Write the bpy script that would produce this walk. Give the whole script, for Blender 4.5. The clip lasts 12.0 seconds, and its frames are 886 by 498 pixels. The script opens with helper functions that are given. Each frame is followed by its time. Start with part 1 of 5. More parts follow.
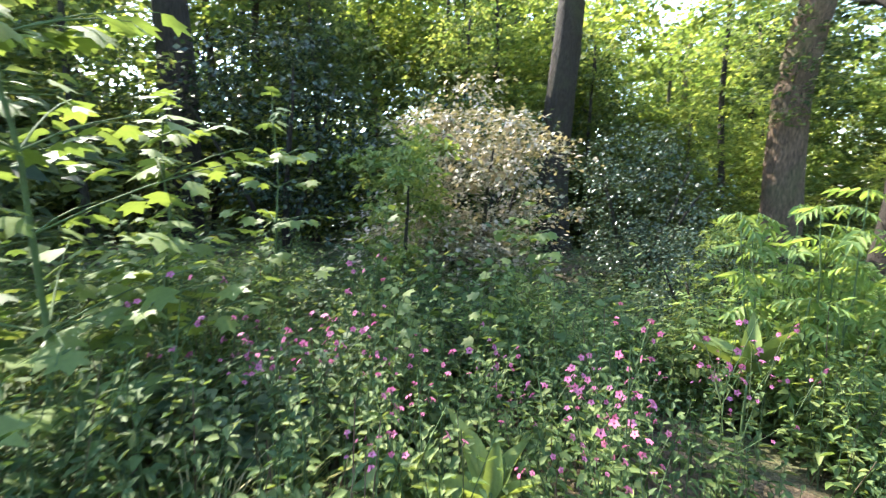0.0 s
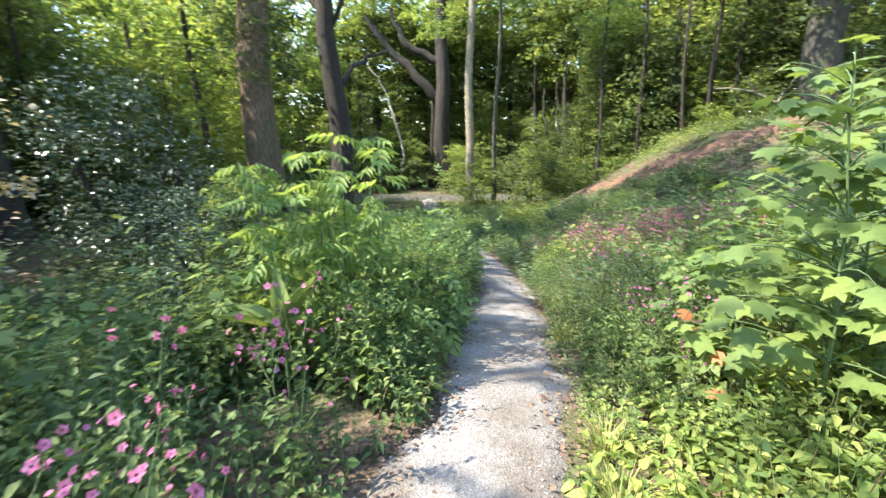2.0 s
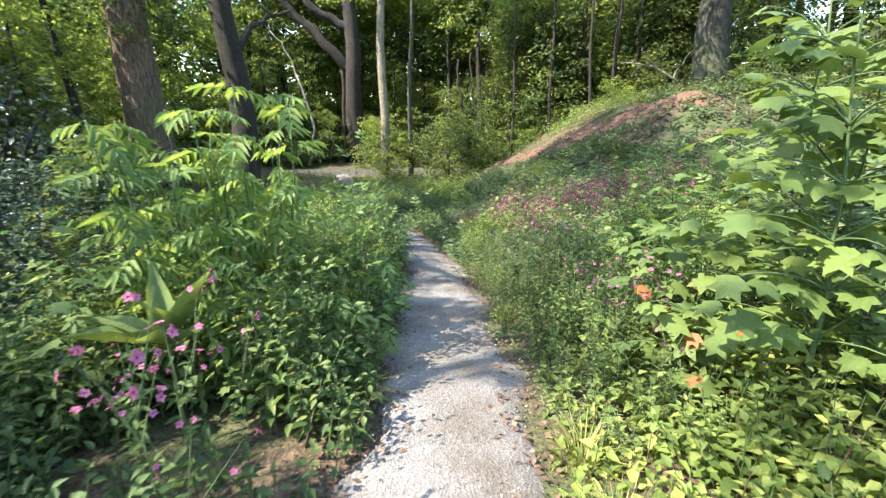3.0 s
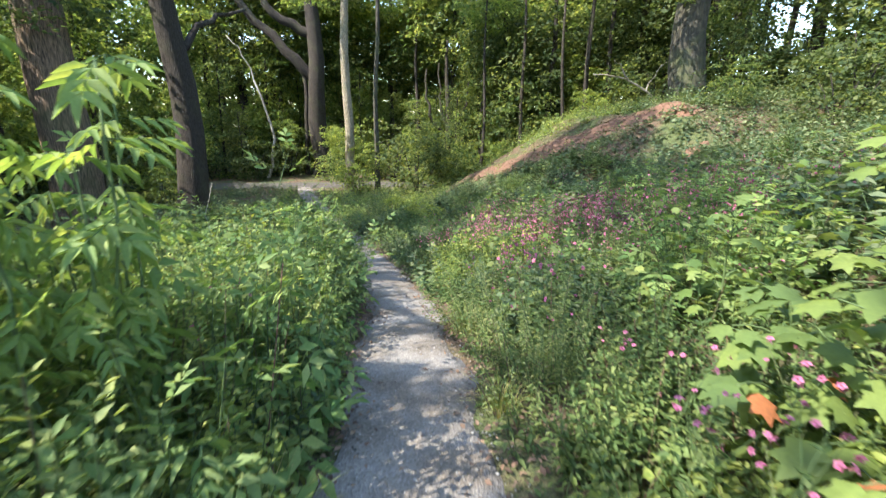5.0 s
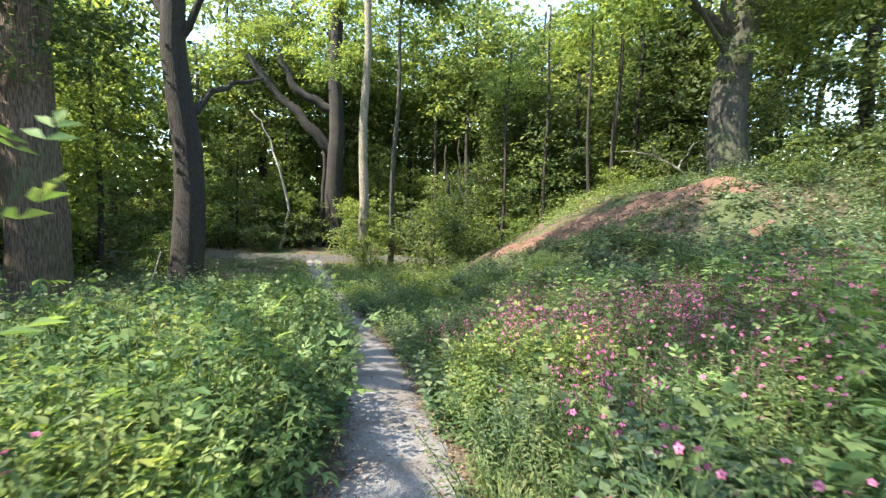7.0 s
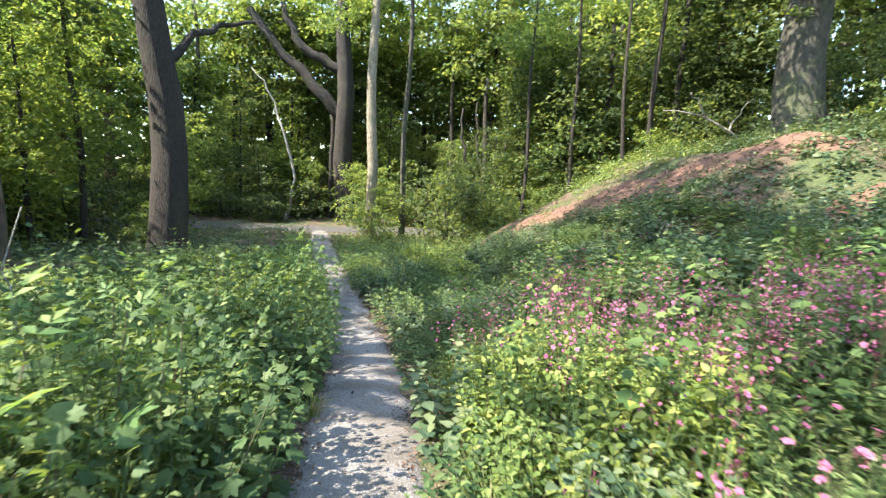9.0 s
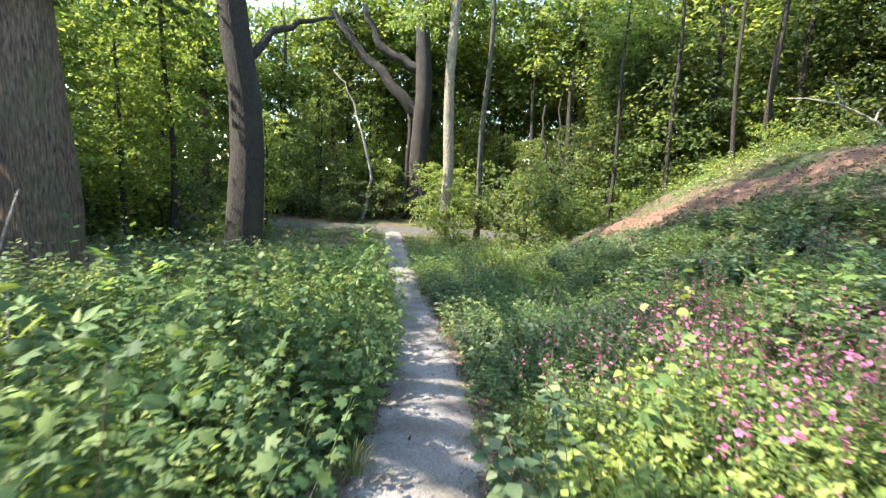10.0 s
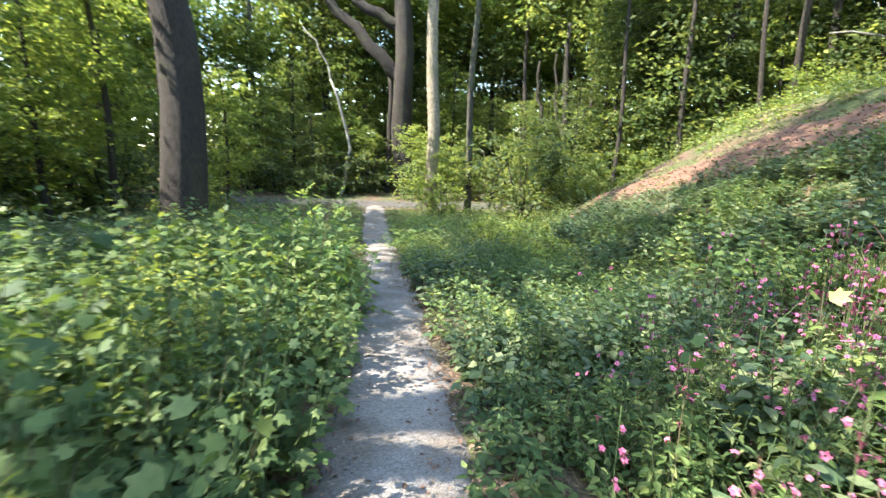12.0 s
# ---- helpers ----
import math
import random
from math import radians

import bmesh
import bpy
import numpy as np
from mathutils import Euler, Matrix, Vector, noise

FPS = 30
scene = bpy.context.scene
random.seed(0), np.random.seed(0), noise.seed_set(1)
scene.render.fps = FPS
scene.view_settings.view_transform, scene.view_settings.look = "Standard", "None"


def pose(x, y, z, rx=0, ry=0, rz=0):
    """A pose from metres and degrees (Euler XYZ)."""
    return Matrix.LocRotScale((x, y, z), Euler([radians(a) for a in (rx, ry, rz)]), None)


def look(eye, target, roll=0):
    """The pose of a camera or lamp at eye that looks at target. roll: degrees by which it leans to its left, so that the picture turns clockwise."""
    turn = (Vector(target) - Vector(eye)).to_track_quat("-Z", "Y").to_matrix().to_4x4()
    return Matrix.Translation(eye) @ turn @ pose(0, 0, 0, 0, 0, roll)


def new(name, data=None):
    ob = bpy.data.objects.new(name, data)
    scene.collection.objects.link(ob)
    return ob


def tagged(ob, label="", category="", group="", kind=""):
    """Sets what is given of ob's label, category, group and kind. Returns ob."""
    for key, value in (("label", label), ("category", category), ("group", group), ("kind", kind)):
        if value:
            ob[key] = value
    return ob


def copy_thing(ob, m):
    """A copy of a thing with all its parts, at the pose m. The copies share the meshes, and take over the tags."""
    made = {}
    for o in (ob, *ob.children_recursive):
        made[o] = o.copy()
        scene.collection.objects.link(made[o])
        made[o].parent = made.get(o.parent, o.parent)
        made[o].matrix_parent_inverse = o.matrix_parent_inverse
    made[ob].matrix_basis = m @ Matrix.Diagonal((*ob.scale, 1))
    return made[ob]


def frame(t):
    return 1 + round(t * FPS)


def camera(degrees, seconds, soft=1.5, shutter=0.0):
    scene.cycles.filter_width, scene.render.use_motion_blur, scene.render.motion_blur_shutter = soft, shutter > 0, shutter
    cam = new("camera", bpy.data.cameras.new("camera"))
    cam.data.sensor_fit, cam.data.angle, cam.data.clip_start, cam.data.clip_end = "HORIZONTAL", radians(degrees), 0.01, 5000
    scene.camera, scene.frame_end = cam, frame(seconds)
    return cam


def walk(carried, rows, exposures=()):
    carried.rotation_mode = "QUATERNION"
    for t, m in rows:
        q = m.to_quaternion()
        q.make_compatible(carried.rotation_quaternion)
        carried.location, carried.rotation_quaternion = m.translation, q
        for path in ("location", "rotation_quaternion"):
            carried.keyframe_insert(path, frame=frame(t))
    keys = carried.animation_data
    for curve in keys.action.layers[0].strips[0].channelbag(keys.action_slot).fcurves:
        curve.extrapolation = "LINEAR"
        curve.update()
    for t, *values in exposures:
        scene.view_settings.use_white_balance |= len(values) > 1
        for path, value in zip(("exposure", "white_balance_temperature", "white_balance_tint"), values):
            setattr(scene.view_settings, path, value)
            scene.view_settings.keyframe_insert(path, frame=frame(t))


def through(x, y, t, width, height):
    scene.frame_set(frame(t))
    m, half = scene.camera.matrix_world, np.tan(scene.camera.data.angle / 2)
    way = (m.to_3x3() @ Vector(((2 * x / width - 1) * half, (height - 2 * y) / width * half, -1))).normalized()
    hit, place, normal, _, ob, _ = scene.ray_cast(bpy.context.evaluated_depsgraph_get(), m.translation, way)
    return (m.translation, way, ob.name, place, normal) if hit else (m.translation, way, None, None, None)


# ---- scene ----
cam = camera(87.7, 12.0, soft=1.3, shutter=0.45)
METRES, EYE, TILT, LEAN, TURN = 11.0, 1.5, -9.0, -0.5, 64.0
ROWS = [
    (0.0, 0.0, 0.0, 0.0, 0.0, 0.0, -0.0),
    (0.5, -0.0076, 0.0179, 0.0027, -8.63, 1.1, 2.6),
    (1.0, -0.007, 0.0253, 0.0042, -28.88, -2.54, 7.02),
    (1.5, 0.0069, 0.0341, 0.0029, -46.75, -6.72, 8.32),
    (2.0, 0.0283, 0.0529, 0.0009, -56.9, -9.46, 8.61),
    (2.5, 0.0447, 0.0785, -0.0017, -63.9, -12.35, 9.4),
    (4.5, 0.1559, 0.1276, -0.0065, -70.79, -15.51, 7.62),
    (5.0, 0.1932, 0.1426, -0.0106, -71.36, -13.2, 8.25),
    (5.5, 0.2313, 0.161, -0.0117, -71.52, -9.5, 8.77),
    (6.0, 0.2767, 0.1743, -0.0123, -71.3, -5.85, 6.64),
    (6.5, 0.3192, 0.1944, -0.0164, -71.82, -4.39, 6.53),
    (7.0, 0.3671, 0.2081, -0.0248, -69.22, -3.53, 6.75),
    (9.0, 0.5544, 0.2794, -0.0489, -67.22, -6.53, 6.24),
    (9.5, 0.6034, 0.3032, -0.0541, -58.44, -6.38, 4.57),
    (10.0, 0.6506, 0.3342, -0.0589, -57.88, -5.14, 5.61),
    (10.5, 0.6998, 0.3581, -0.0669, -56.0, -2.57, 4.8),
    (11.0, 0.7457, 0.3877, -0.077, -57.06, -3.94, 7.13),
    (11.5, 0.7998, 0.4196, -0.0892, -55.59, -5.31, 6.83),
    (12.0, 0.8453, 0.4523, -0.0984, -59.34, -8.01, 7.04),
]
walk(cam, [(t, pose(0, 0, EYE, TILT, LEAN, TURN) @ pose(METRES * x, METRES * y, METRES * z, 90 + pitch, roll, yaw)) for t, x, y, z, yaw, pitch, roll in ROWS],
     exposures=[(0.0, 2.92), (2.5, 2.68), (4.5, 2.48), (6.5, 2.5), (9.0, 2.82), (10.5, 2.9), (12.0, 3.02)])

TAU = 2 * math.pi
ELEV, AZIM = 48.0, -108.0        # sun height, and its bearing east of +y

# ---- world, sun, exposure ----
world = bpy.data.worlds.new("sky")
scene.world = world
world.use_nodes = True
wt = world.node_tree
sky = wt.nodes.new("ShaderNodeTexSky")
sky.sky_type, sky.sun_disc = "NISHITA", False
sky.sun_elevation, sky.sun_rotation = radians(ELEV), radians(AZIM)
sky.air_density, sky.dust_density = 1.0, 0.6
wt.links.new(sky.outputs[0], wt.nodes["Background"].inputs[0])
wt.nodes["Background"].inputs[1].default_value = 0.15
sun = new("sun", bpy.data.lights.new("sun", "SUN"))

sun.data.energy, sun.data.angle, sun.data.color = 2.9, radians(0.53), (1.0, 0.94, 0.84)
SUNDIR = Vector((math.sin(radians(AZIM)) * math.cos(radians(ELEV)), math.cos(radians(AZIM)) * math.cos(radians(ELEV)), math.sin(radians(ELEV))))
sun.matrix_world = look((0, 0, 40), Vector((0, 0, 40)) - SUNDIR)


# ---- materials ----
def nodes_of(name):
    m = bpy.data.materials.new(name)
    m.use_nodes = True
    t = m.node_tree
    return m, t, t.nodes["Principled BSDF"], t.nodes["Material Output"]


def ramp(t, fac, stops):
    r = t.nodes.new("ShaderNodeValToRGB")
    r.color_ramp.elements[0].position, r.color_ramp.elements[0].color = stops[0][0], (*stops[0][1], 1)
    r.color_ramp.elements[1].position, r.color_ramp.elements[1].color = stops[-1][0], (*stops[-1][1], 1)
    for p, c in stops[1:-1]:
        r.color_ramp.elements.new(p).color = (*c, 1)
    t.links.new(fac, r.inputs[0])
    return r.outputs[0]


def noise_of(t, scale, detail=3.0, vec=None):
    n = t.nodes.new("ShaderNodeTexNoise")
    n.inputs["Scale"].default_value, n.inputs["Detail"].default_value = scale, detail
    if vec is None:
        vec = t.nodes.new("ShaderNodeNewGeometry").outputs["Position"]
    t.links.new(vec, n.inputs["Vector"])
    return n.outputs["Fac"]


def mix(t, kind, fac, a, b):
    m = t.nodes.new("ShaderNodeMix")
    m.data_type, m.blend_type = "RGBA", kind
    if isinstance(fac, (int, float)):
        m.inputs[0].default_value = fac
    else:
        t.links.new(fac, m.inputs[0])
    for socket, v in ((m.inputs[6], a), (m.inputs[7], b)):
        if isinstance(v, tuple):
            socket.default_value = (*v, 1)
        else:
            t.links.new(v, socket)
    return m.outputs[2]


def bump(t, bsdf, height, strength, distance):
    b = t.nodes.new("ShaderNodeBump")
    b.inputs["Strength"].default_value, b.inputs["Distance"].default_value = strength, distance
    t.links.new(height, b.inputs["Height"])
    t.links.new(b.outputs[0], bsdf.inputs["Normal"])


def leaf_mat(name, dark, mid, light, through=0.4, rough=0.6, odd=None, patch=0.6, glow=(1.7, 1.6, 0.9)):
    """Leaves: tone varies leaf by leaf and in patches; light passes through."""
    m, t, p, out = nodes_of(name)
    geo = t.nodes.new("ShaderNodeNewGeometry")
    dark, mid, light = ([tone[0] * 1.52, tone[1] * 1.12, tone[2] * 1.95] for tone in (dark, mid, light))
    stops = [(0.0, dark), (0.5, mid), (0.93, light)]
    stops.append((1.0, odd or light))
    col = ramp(t, geo.outputs["Random Per Island"], stops)
    patches = ramp(t, noise_of(t, patch, 2.0), [(0.33, (0.62, 0.7, 0.75)), (0.67, (1.28, 1.2, 1.0))])
    col = mix(t, "MULTIPLY", 0.8, col, patches)
    blotch = ramp(t, noise_of(t, 60.0, 2.0), [(0.3, (0.8, 0.82, 0.8)), (0.7, (1.1, 1.08, 1.0))])
    col = mix(t, "MULTIPLY", 0.7, col, blotch)
    t.links.new(col, p.inputs["Base Color"])
    p.inputs["Roughness"].default_value = rough
    p.inputs["Specular IOR Level"].default_value = 0.25
    bump(t, p, noise_of(t, 90.0, 2.0), 0.35, 0.004)
    tr = t.nodes.new("ShaderNodeBsdfTranslucent")
    t.links.new(mix(t, "MULTIPLY", 1.0, col, glow), tr.inputs[0])
    ms = t.nodes.new("ShaderNodeMixShader")
    ms.inputs[0].default_value = through
    t.links.new(p.outputs[0], ms.inputs[1])
    t.links.new(tr.outputs[0], ms.inputs[2])
    t.links.new(ms.outputs[0], out.inputs[0])
    return m


def bark_mat(name, dark, light, moss=(0.08, 0.1, 0.03), mossy=0.5, stretch=6.0, scale=7.0):
    m, t, p, out = nodes_of(name)
    geo = t.nodes.new("ShaderNodeNewGeometry")
    mp = t.nodes.new("ShaderNodeMapping")
    mp.inputs["Scale"].default_value = (stretch, stretch, 1.0)
    t.links.new(geo.outputs["Position"], mp.inputs["Vector"])
    grain = noise_of(t, scale, 5.0, mp.outputs[0])
    col = ramp(t, grain, [(0.32, dark), (0.68, light)])
    big = noise_of(t, 1.3, 3.0)
    col = mix(t, "MIX", ramp(t, big, [(0.5, (0, 0, 0)), (0.75, (mossy, mossy, mossy))]), col, moss)
    t.links.new(col, p.inputs["Base Color"])
    p.inputs["Roughness"].default_value = 0.9
    bump(t, p, grain, 1.0, 0.06)
    return m


def ground_mat():
    m, t, p, out = nodes_of("woodland_soil")
    a = noise_of(t, 26.0, 5.0)
    b = noise_of(t, 0.7, 3.0)
    col = ramp(t, a, [(0.3, (0.035, 0.024, 0.015)), (0.5, (0.10, 0.065, 0.038)), (0.72, (0.22, 0.14, 0.085))])
    green = ramp(t, noise_of(t, 40.0, 3.0), [(0.35, (0.02, 0.04, 0.01)), (0.7, (0.09, 0.14, 0.03))])
    col = mix(t, "MIX", ramp(t, b, [(0.42, (0, 0, 0)), (0.6, (0.75, 0.75, 0.75))]), col, green)
    t.links.new(col, p.inputs["Base Color"])
    p.inputs["Roughness"].default_value = 0.95
    bump(t, p, a, 1.0, 0.05)
    return m


def gravel_mat(name, tint=1.0):
    m, t, p, out = nodes_of(name)
    v = t.nodes.new("ShaderNodeTexVoronoi")
    v.inputs["Scale"].default_value = 75.0
    t.links.new(t.nodes.new("ShaderNodeNewGeometry").outputs["Position"], v.inputs["Vector"])
    bw = t.nodes.new("ShaderNodeRGBToBW")
    t.links.new(v.outputs["Color"], bw.inputs[0])
    col = ramp(t, bw.outputs[0], [(0.1, (0.28 * tint, 0.25 * tint, 0.22 * tint)), (0.55, (0.42 * tint, 0.385 * tint, 0.345 * tint)), (0.95, (0.54 * tint, 0.505 * tint, 0.46 * tint))])
    dirt = ramp(t, noise_of(t, 2.2, 5.0), [(0.38, (0.55, 0.47, 0.38)), (0.6, (1, 1, 1))])
    col = mix(t, "MULTIPLY", 0.75, col, dirt)
    t.links.new(col, p.inputs["Base Color"])
    p.inputs["Roughness"].default_value = 0.9
    bump(t, p, v.outputs["Distance"], 0.6, 0.01)
    return m


def island_mat(name, stops, rough=0.8, scale=40.0):
    m, t, p, out = nodes_of(name)
    geo = t.nodes.new("ShaderNodeNewGeometry")
    col = ramp(t, geo.outputs["Random Per Island"], stops)
    col = mix(t, "MULTIPLY", 0.7, col, ramp(t, noise_of(t, scale, 3.0), [(0.3, (0.6, 0.6, 0.6)), (0.7, (1.1, 1.1, 1.1))]))
    t.links.new(col, p.inputs["Base Color"])
    p.inputs["Roughness"].default_value = rough
    return m


M_SOIL = ground_mat()
M_GRAVEL = gravel_mat("pale_gravel", 0.5)
M_ROAD = gravel_mat("grey_track", 0.2)
M_PEBBLE = island_mat("pebble", [(0.0, (0.08, 0.075, 0.07)), (0.6, (0.2, 0.19, 0.175)), (1.0, (0.38, 0.36, 0.33))])
M_LITTER = island_mat("dead_leaf", [(0.0, (0.06, 0.035, 0.022)), (0.5, (0.14, 0.08, 0.05)), (1.0, (0.25, 0.16, 0.10))])
M_EARTH = island_mat("bare_earth", [(0.0, (0.125, 0.062, 0.038)), (1.0, (0.18, 0.095, 0.06))], 0.95, 9.0)
M_NETTLE = leaf_mat("nettle_leaf", (0.03, 0.074, 0.015), (0.06, 0.13, 0.024), (0.115, 0.195, 0.04), 0.32)
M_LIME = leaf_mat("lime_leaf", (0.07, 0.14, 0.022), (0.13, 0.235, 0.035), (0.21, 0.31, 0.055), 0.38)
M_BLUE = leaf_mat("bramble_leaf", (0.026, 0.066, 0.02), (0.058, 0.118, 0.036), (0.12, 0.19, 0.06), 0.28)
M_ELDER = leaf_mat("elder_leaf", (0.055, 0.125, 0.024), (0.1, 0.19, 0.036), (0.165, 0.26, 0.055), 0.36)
M_ASH = leaf_mat("compound_leaf", (0.058, 0.15, 0.028), (0.1, 0.21, 0.042), (0.16, 0.275, 0.06), 0.42)
M_FINE = leaf_mat("cleavers_leaf", (0.06, 0.13, 0.03), (0.11, 0.2, 0.045), (0.18, 0.27, 0.075), 0.35)
M_SYC = leaf_mat("sycamore_leaf", (0.045, 0.11, 0.02), (0.09, 0.18, 0.032), (0.16, 0.25, 0.05), 0.38, 0.5, patch=2.0)
M_AUTUMN = leaf_mat("turning_leaf", (0.28, 0.10, 0.03), (0.36, 0.16, 0.05), (0.42, 0.28, 0.05), 0.4)
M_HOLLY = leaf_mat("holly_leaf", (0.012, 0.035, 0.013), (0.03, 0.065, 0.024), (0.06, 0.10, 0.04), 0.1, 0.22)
# paler copy of the holly leaf: sun glints are put into its colour
M_HOLLY_LIT = leaf_mat("sunlit_holly_leaf", (0.115, 0.155, 0.055), (0.21, 0.25, 0.105), (0.31, 0.35, 0.18), 0.2, 0.38)
# canopy leaf in three tones; sun and shade in the wood are painted in
M_CROWN = leaf_mat("canopy_leaf", (0.04, 0.095, 0.022), (0.085, 0.16, 0.036), (0.17, 0.26, 0.055), 0.55, patch=0.25)
M_CROWNL = leaf_mat("sunlit_canopy_leaf", (0.06, 0.13, 0.024), (0.105, 0.2, 0.036), (0.19, 0.295, 0.055), 0.55, patch=0.3)
M_CROWND = leaf_mat("shaded_canopy_leaf", (0.025, 0.06, 0.016), (0.055, 0.105, 0.026), (0.105, 0.17, 0.04), 0.5, patch=0.25)
M_GRASS = leaf_mat("grass_blade", (0.08, 0.15, 0.025), (0.14, 0.23, 0.04), (0.24, 0.29, 0.09), 0.4, odd=(0.4, 0.34, 0.17))
M_STRAW = island_mat("dry_grass", [(0.0, (0.32, 0.27, 0.12)), (1.0, (0.5, 0.43, 0.22))])
M_STEM = island_mat("green_stem", [(0.0, (0.05, 0.10, 0.03)), (0.7, (0.10, 0.15, 0.05)), (1.0, (0.16, 0.08, 0.06))])
M_PINK = leaf_mat("campion_petal", (0.26, 0.075, 0.105), (0.33, 0.13, 0.14), (0.4, 0.2, 0.2), 0.3, 0.6, glow=(1.1, 0.9, 1.2))
M_CALYX = island_mat("calyx", [(0.0, (0.13, 0.03, 0.05)), (1.0, (0.22, 0.08, 0.09))])
M_OAK = bark_mat("oak_bark", (0.03, 0.02, 0.013), (0.23, 0.15, 0.095), stretch=7.0, scale=5.0)
M_DARKBARK = bark_mat("dark_bark", (0.012, 0.009, 0.007), (0.05, 0.038, 0.028), mossy=0.25)
M_PALEBARK = bark_mat("pale_bark", (0.13, 0.11, 0.075), (0.32, 0.27, 0.19), mossy=0.35, stretch=3.0)
M_BEECH = bark_mat("beech_bark", (0.028, 0.025, 0.018), (0.08, 0.07, 0.05), mossy=0.6, stretch=2.0, scale=4.0)
M_DEADWOOD = bark_mat("dead_wood", (0.2, 0.18, 0.145), (0.42, 0.38, 0.32), mossy=0.1)

# ---- the lie of the land ----
PY = np.array([-60, -2, 0, 2.15, 4.6, 6.8, 8.6, 10.45, 14.3, 20, 28, 33, 200])
PZ = np.array([0.1, 0.05, 0.0, -0.28, -0.6, -1.0, -1.3, -1.73, -2.3, -2.85, -3.15, -3.2, -3.2])
CY = np.array([-40, -3, 0, 1.0, 2.3, 3.4, 5.5, 8.0, 11.0, 15.0, 20.0, 25.0, 30.0, 36.0, 60.0])
CX = np.array([3.0, 1.0, 0.25, -0.2, -0.55, -0.38, -0.24, -0.22, -0.38, -1.02, -2.2, -3.4, -4.6, -6.0, -9.0])


def smooth(a, b, v):
    s = np.clip((v - a) / (b - a), 0, 1)
    return s * s * (3 - 2 * s)


def path_x(y):
    k = np.array([-0.6, -0.3, 0, 0.3, 0.6])
    return np.mean([np.interp(np.asarray(y, float) + d, CY, CX) for d in k], axis=0)


def half_width(y):
    y = np.asarray(y, float)
    return 0.49 + 0.05 * np.sin(y * 1.3) + 0.045 * np.sin(y * 2.9 + 1) + 0.03 * np.sin(y * 6.7 + 2)


def path_z(y):
    k = np.array([-0.9, -0.45, 0, 0.45, 0.9])
    return np.mean([np.interp(np.asarray(y, float) + d, PY, PZ) for d in k], axis=0)


def land(x, y):
    x, y = np.asarray(x, float), np.asarray(y, float)
    z = path_z(y)
    steep = 0.25 + 0.08 * smooth(8, 13.5, y) + 0.28 * smooth(14, 18, y)
    toe = 0.8 + 1.3 * smooth(13.5, 18, y)
    rise = np.maximum(x - toe, 0)
    top = 9.2 - toe
    bank = steep * np.minimum(rise, top) + 0.06 * np.clip(rise - top, 0, 14)
    z = z + bank * smooth(-12, 2, y) * (1 - smooth(27, 33, y))
    z = z + 0.75 * smooth(1.2, 7, -x) * smooth(4, 12, y) * (1 - smooth(17, 24, y))
    off = np.abs(x - path_x(y))
    z = z + (0.05 * np.sin(x * 2.3 + y) * np.sin(y * 1.9 - x * 0.7) + 0.03 * np.sin(x * 5.1 + 2 * y)) * smooth(0.5, 1.5, off) * (1 - smooth(31, 33, y) * (1 - smooth(37, 39, y)))
    return z


# ---- building helpers ----
def mesh_from(name, verts, faces_flat, sides, mats, mat_index=None):
    """A mesh from arrays: verts (n, 3); faces_flat the corner indices; sides the corners of each face."""
    me = bpy.data.meshes.new(name)
    me.vertices.add(len(verts))
    me.vertices.foreach_set("co", np.ascontiguousarray(verts, dtype=np.float32).ravel())
    me.loops.add(len(faces_flat))
    me.loops.foreach_set("vertex_index", np.ascontiguousarray(faces_flat, dtype=np.int32))
    starts = np.concatenate(([0], np.cumsum(sides)[:-1])).astype(np.int32)
    me.polygons.add(len(sides))
    me.polygons.foreach_set("loop_start", starts)
    me.polygons.foreach_set("loop_total", np.asarray(sides, dtype=np.int32))
    for m in mats:
        me.materials.append(m)
    if mat_index is not None:
        me.polygons.foreach_set("material_index", np.asarray(mat_index, dtype=np.int32))
    me.update(calc_edges=True)
    me.validate()
    return me


def palm():
    a = np.radians([180, 150, 105, 78, 50, 25, 0, -25, -50, -78, -105, -150])
    r = np.array([0.58, 0.55, 0.78, 0.5, 0.98, 0.62, 1.1, 0.62, 0.98, 0.5, 0.78, 0.55])
    pts = [(0.37, 0, 0.02)] + [(0.37 + 0.57 * q * math.cos(b), 0.57 * q * math.sin(b), -0.12 * q * q * abs(math.sin(b)) - 0.06 * (q > 1)) for b, q in zip(a, r)]
    return pts, [(0, 1 + i, 1 + (i + 1) % 12) for i in range(12)]


def pinnate():
    """A compound leaf of five pointed leaflets, one of them at the tip."""
    pts, faces = [], []
    for base, way, size in ((0.3, 62, 0.42), (0.3, -62, 0.42), (0.58, 52, 0.4), (0.58, -52, 0.4), (0.66, 0, 0.44)):
        c, s = math.cos(math.radians(way)), math.sin(math.radians(way))
        for u, w, z in ((0, 0, 0.0), (0.45, 0.2, 0.03), (1, 0, -0.14), (0.45, -0.2, 0.03)):
            pts.append((base + size * (u * c - w * s), size * (u * s + w * c), size * z - 0.1 * base))
        k = len(pts) - 4
        faces += [(k, k + 1, k + 2), (k, k + 2, k + 3)]
    return pts, faces


SHAPES = {
    "diamond": ([(0, 0, 0), (0.42, 0.5, 0.08), (1, 0, -0.1), (0.42, -0.5, 0.08)], [(0, 1, 2), (0, 2, 3)]),
    "oval": ([(0, 0, 0), (0.28, 0.46, 0.09), (0.62, 0.31, 0.03), (1, 0, -0.2), (0.62, -0.31, 0.03), (0.28, -0.46, 0.09)], [(0, 1, 2, 3), (0, 3, 4, 5)]),
    "palm": palm(),
    "pinnate": pinnate(),
}


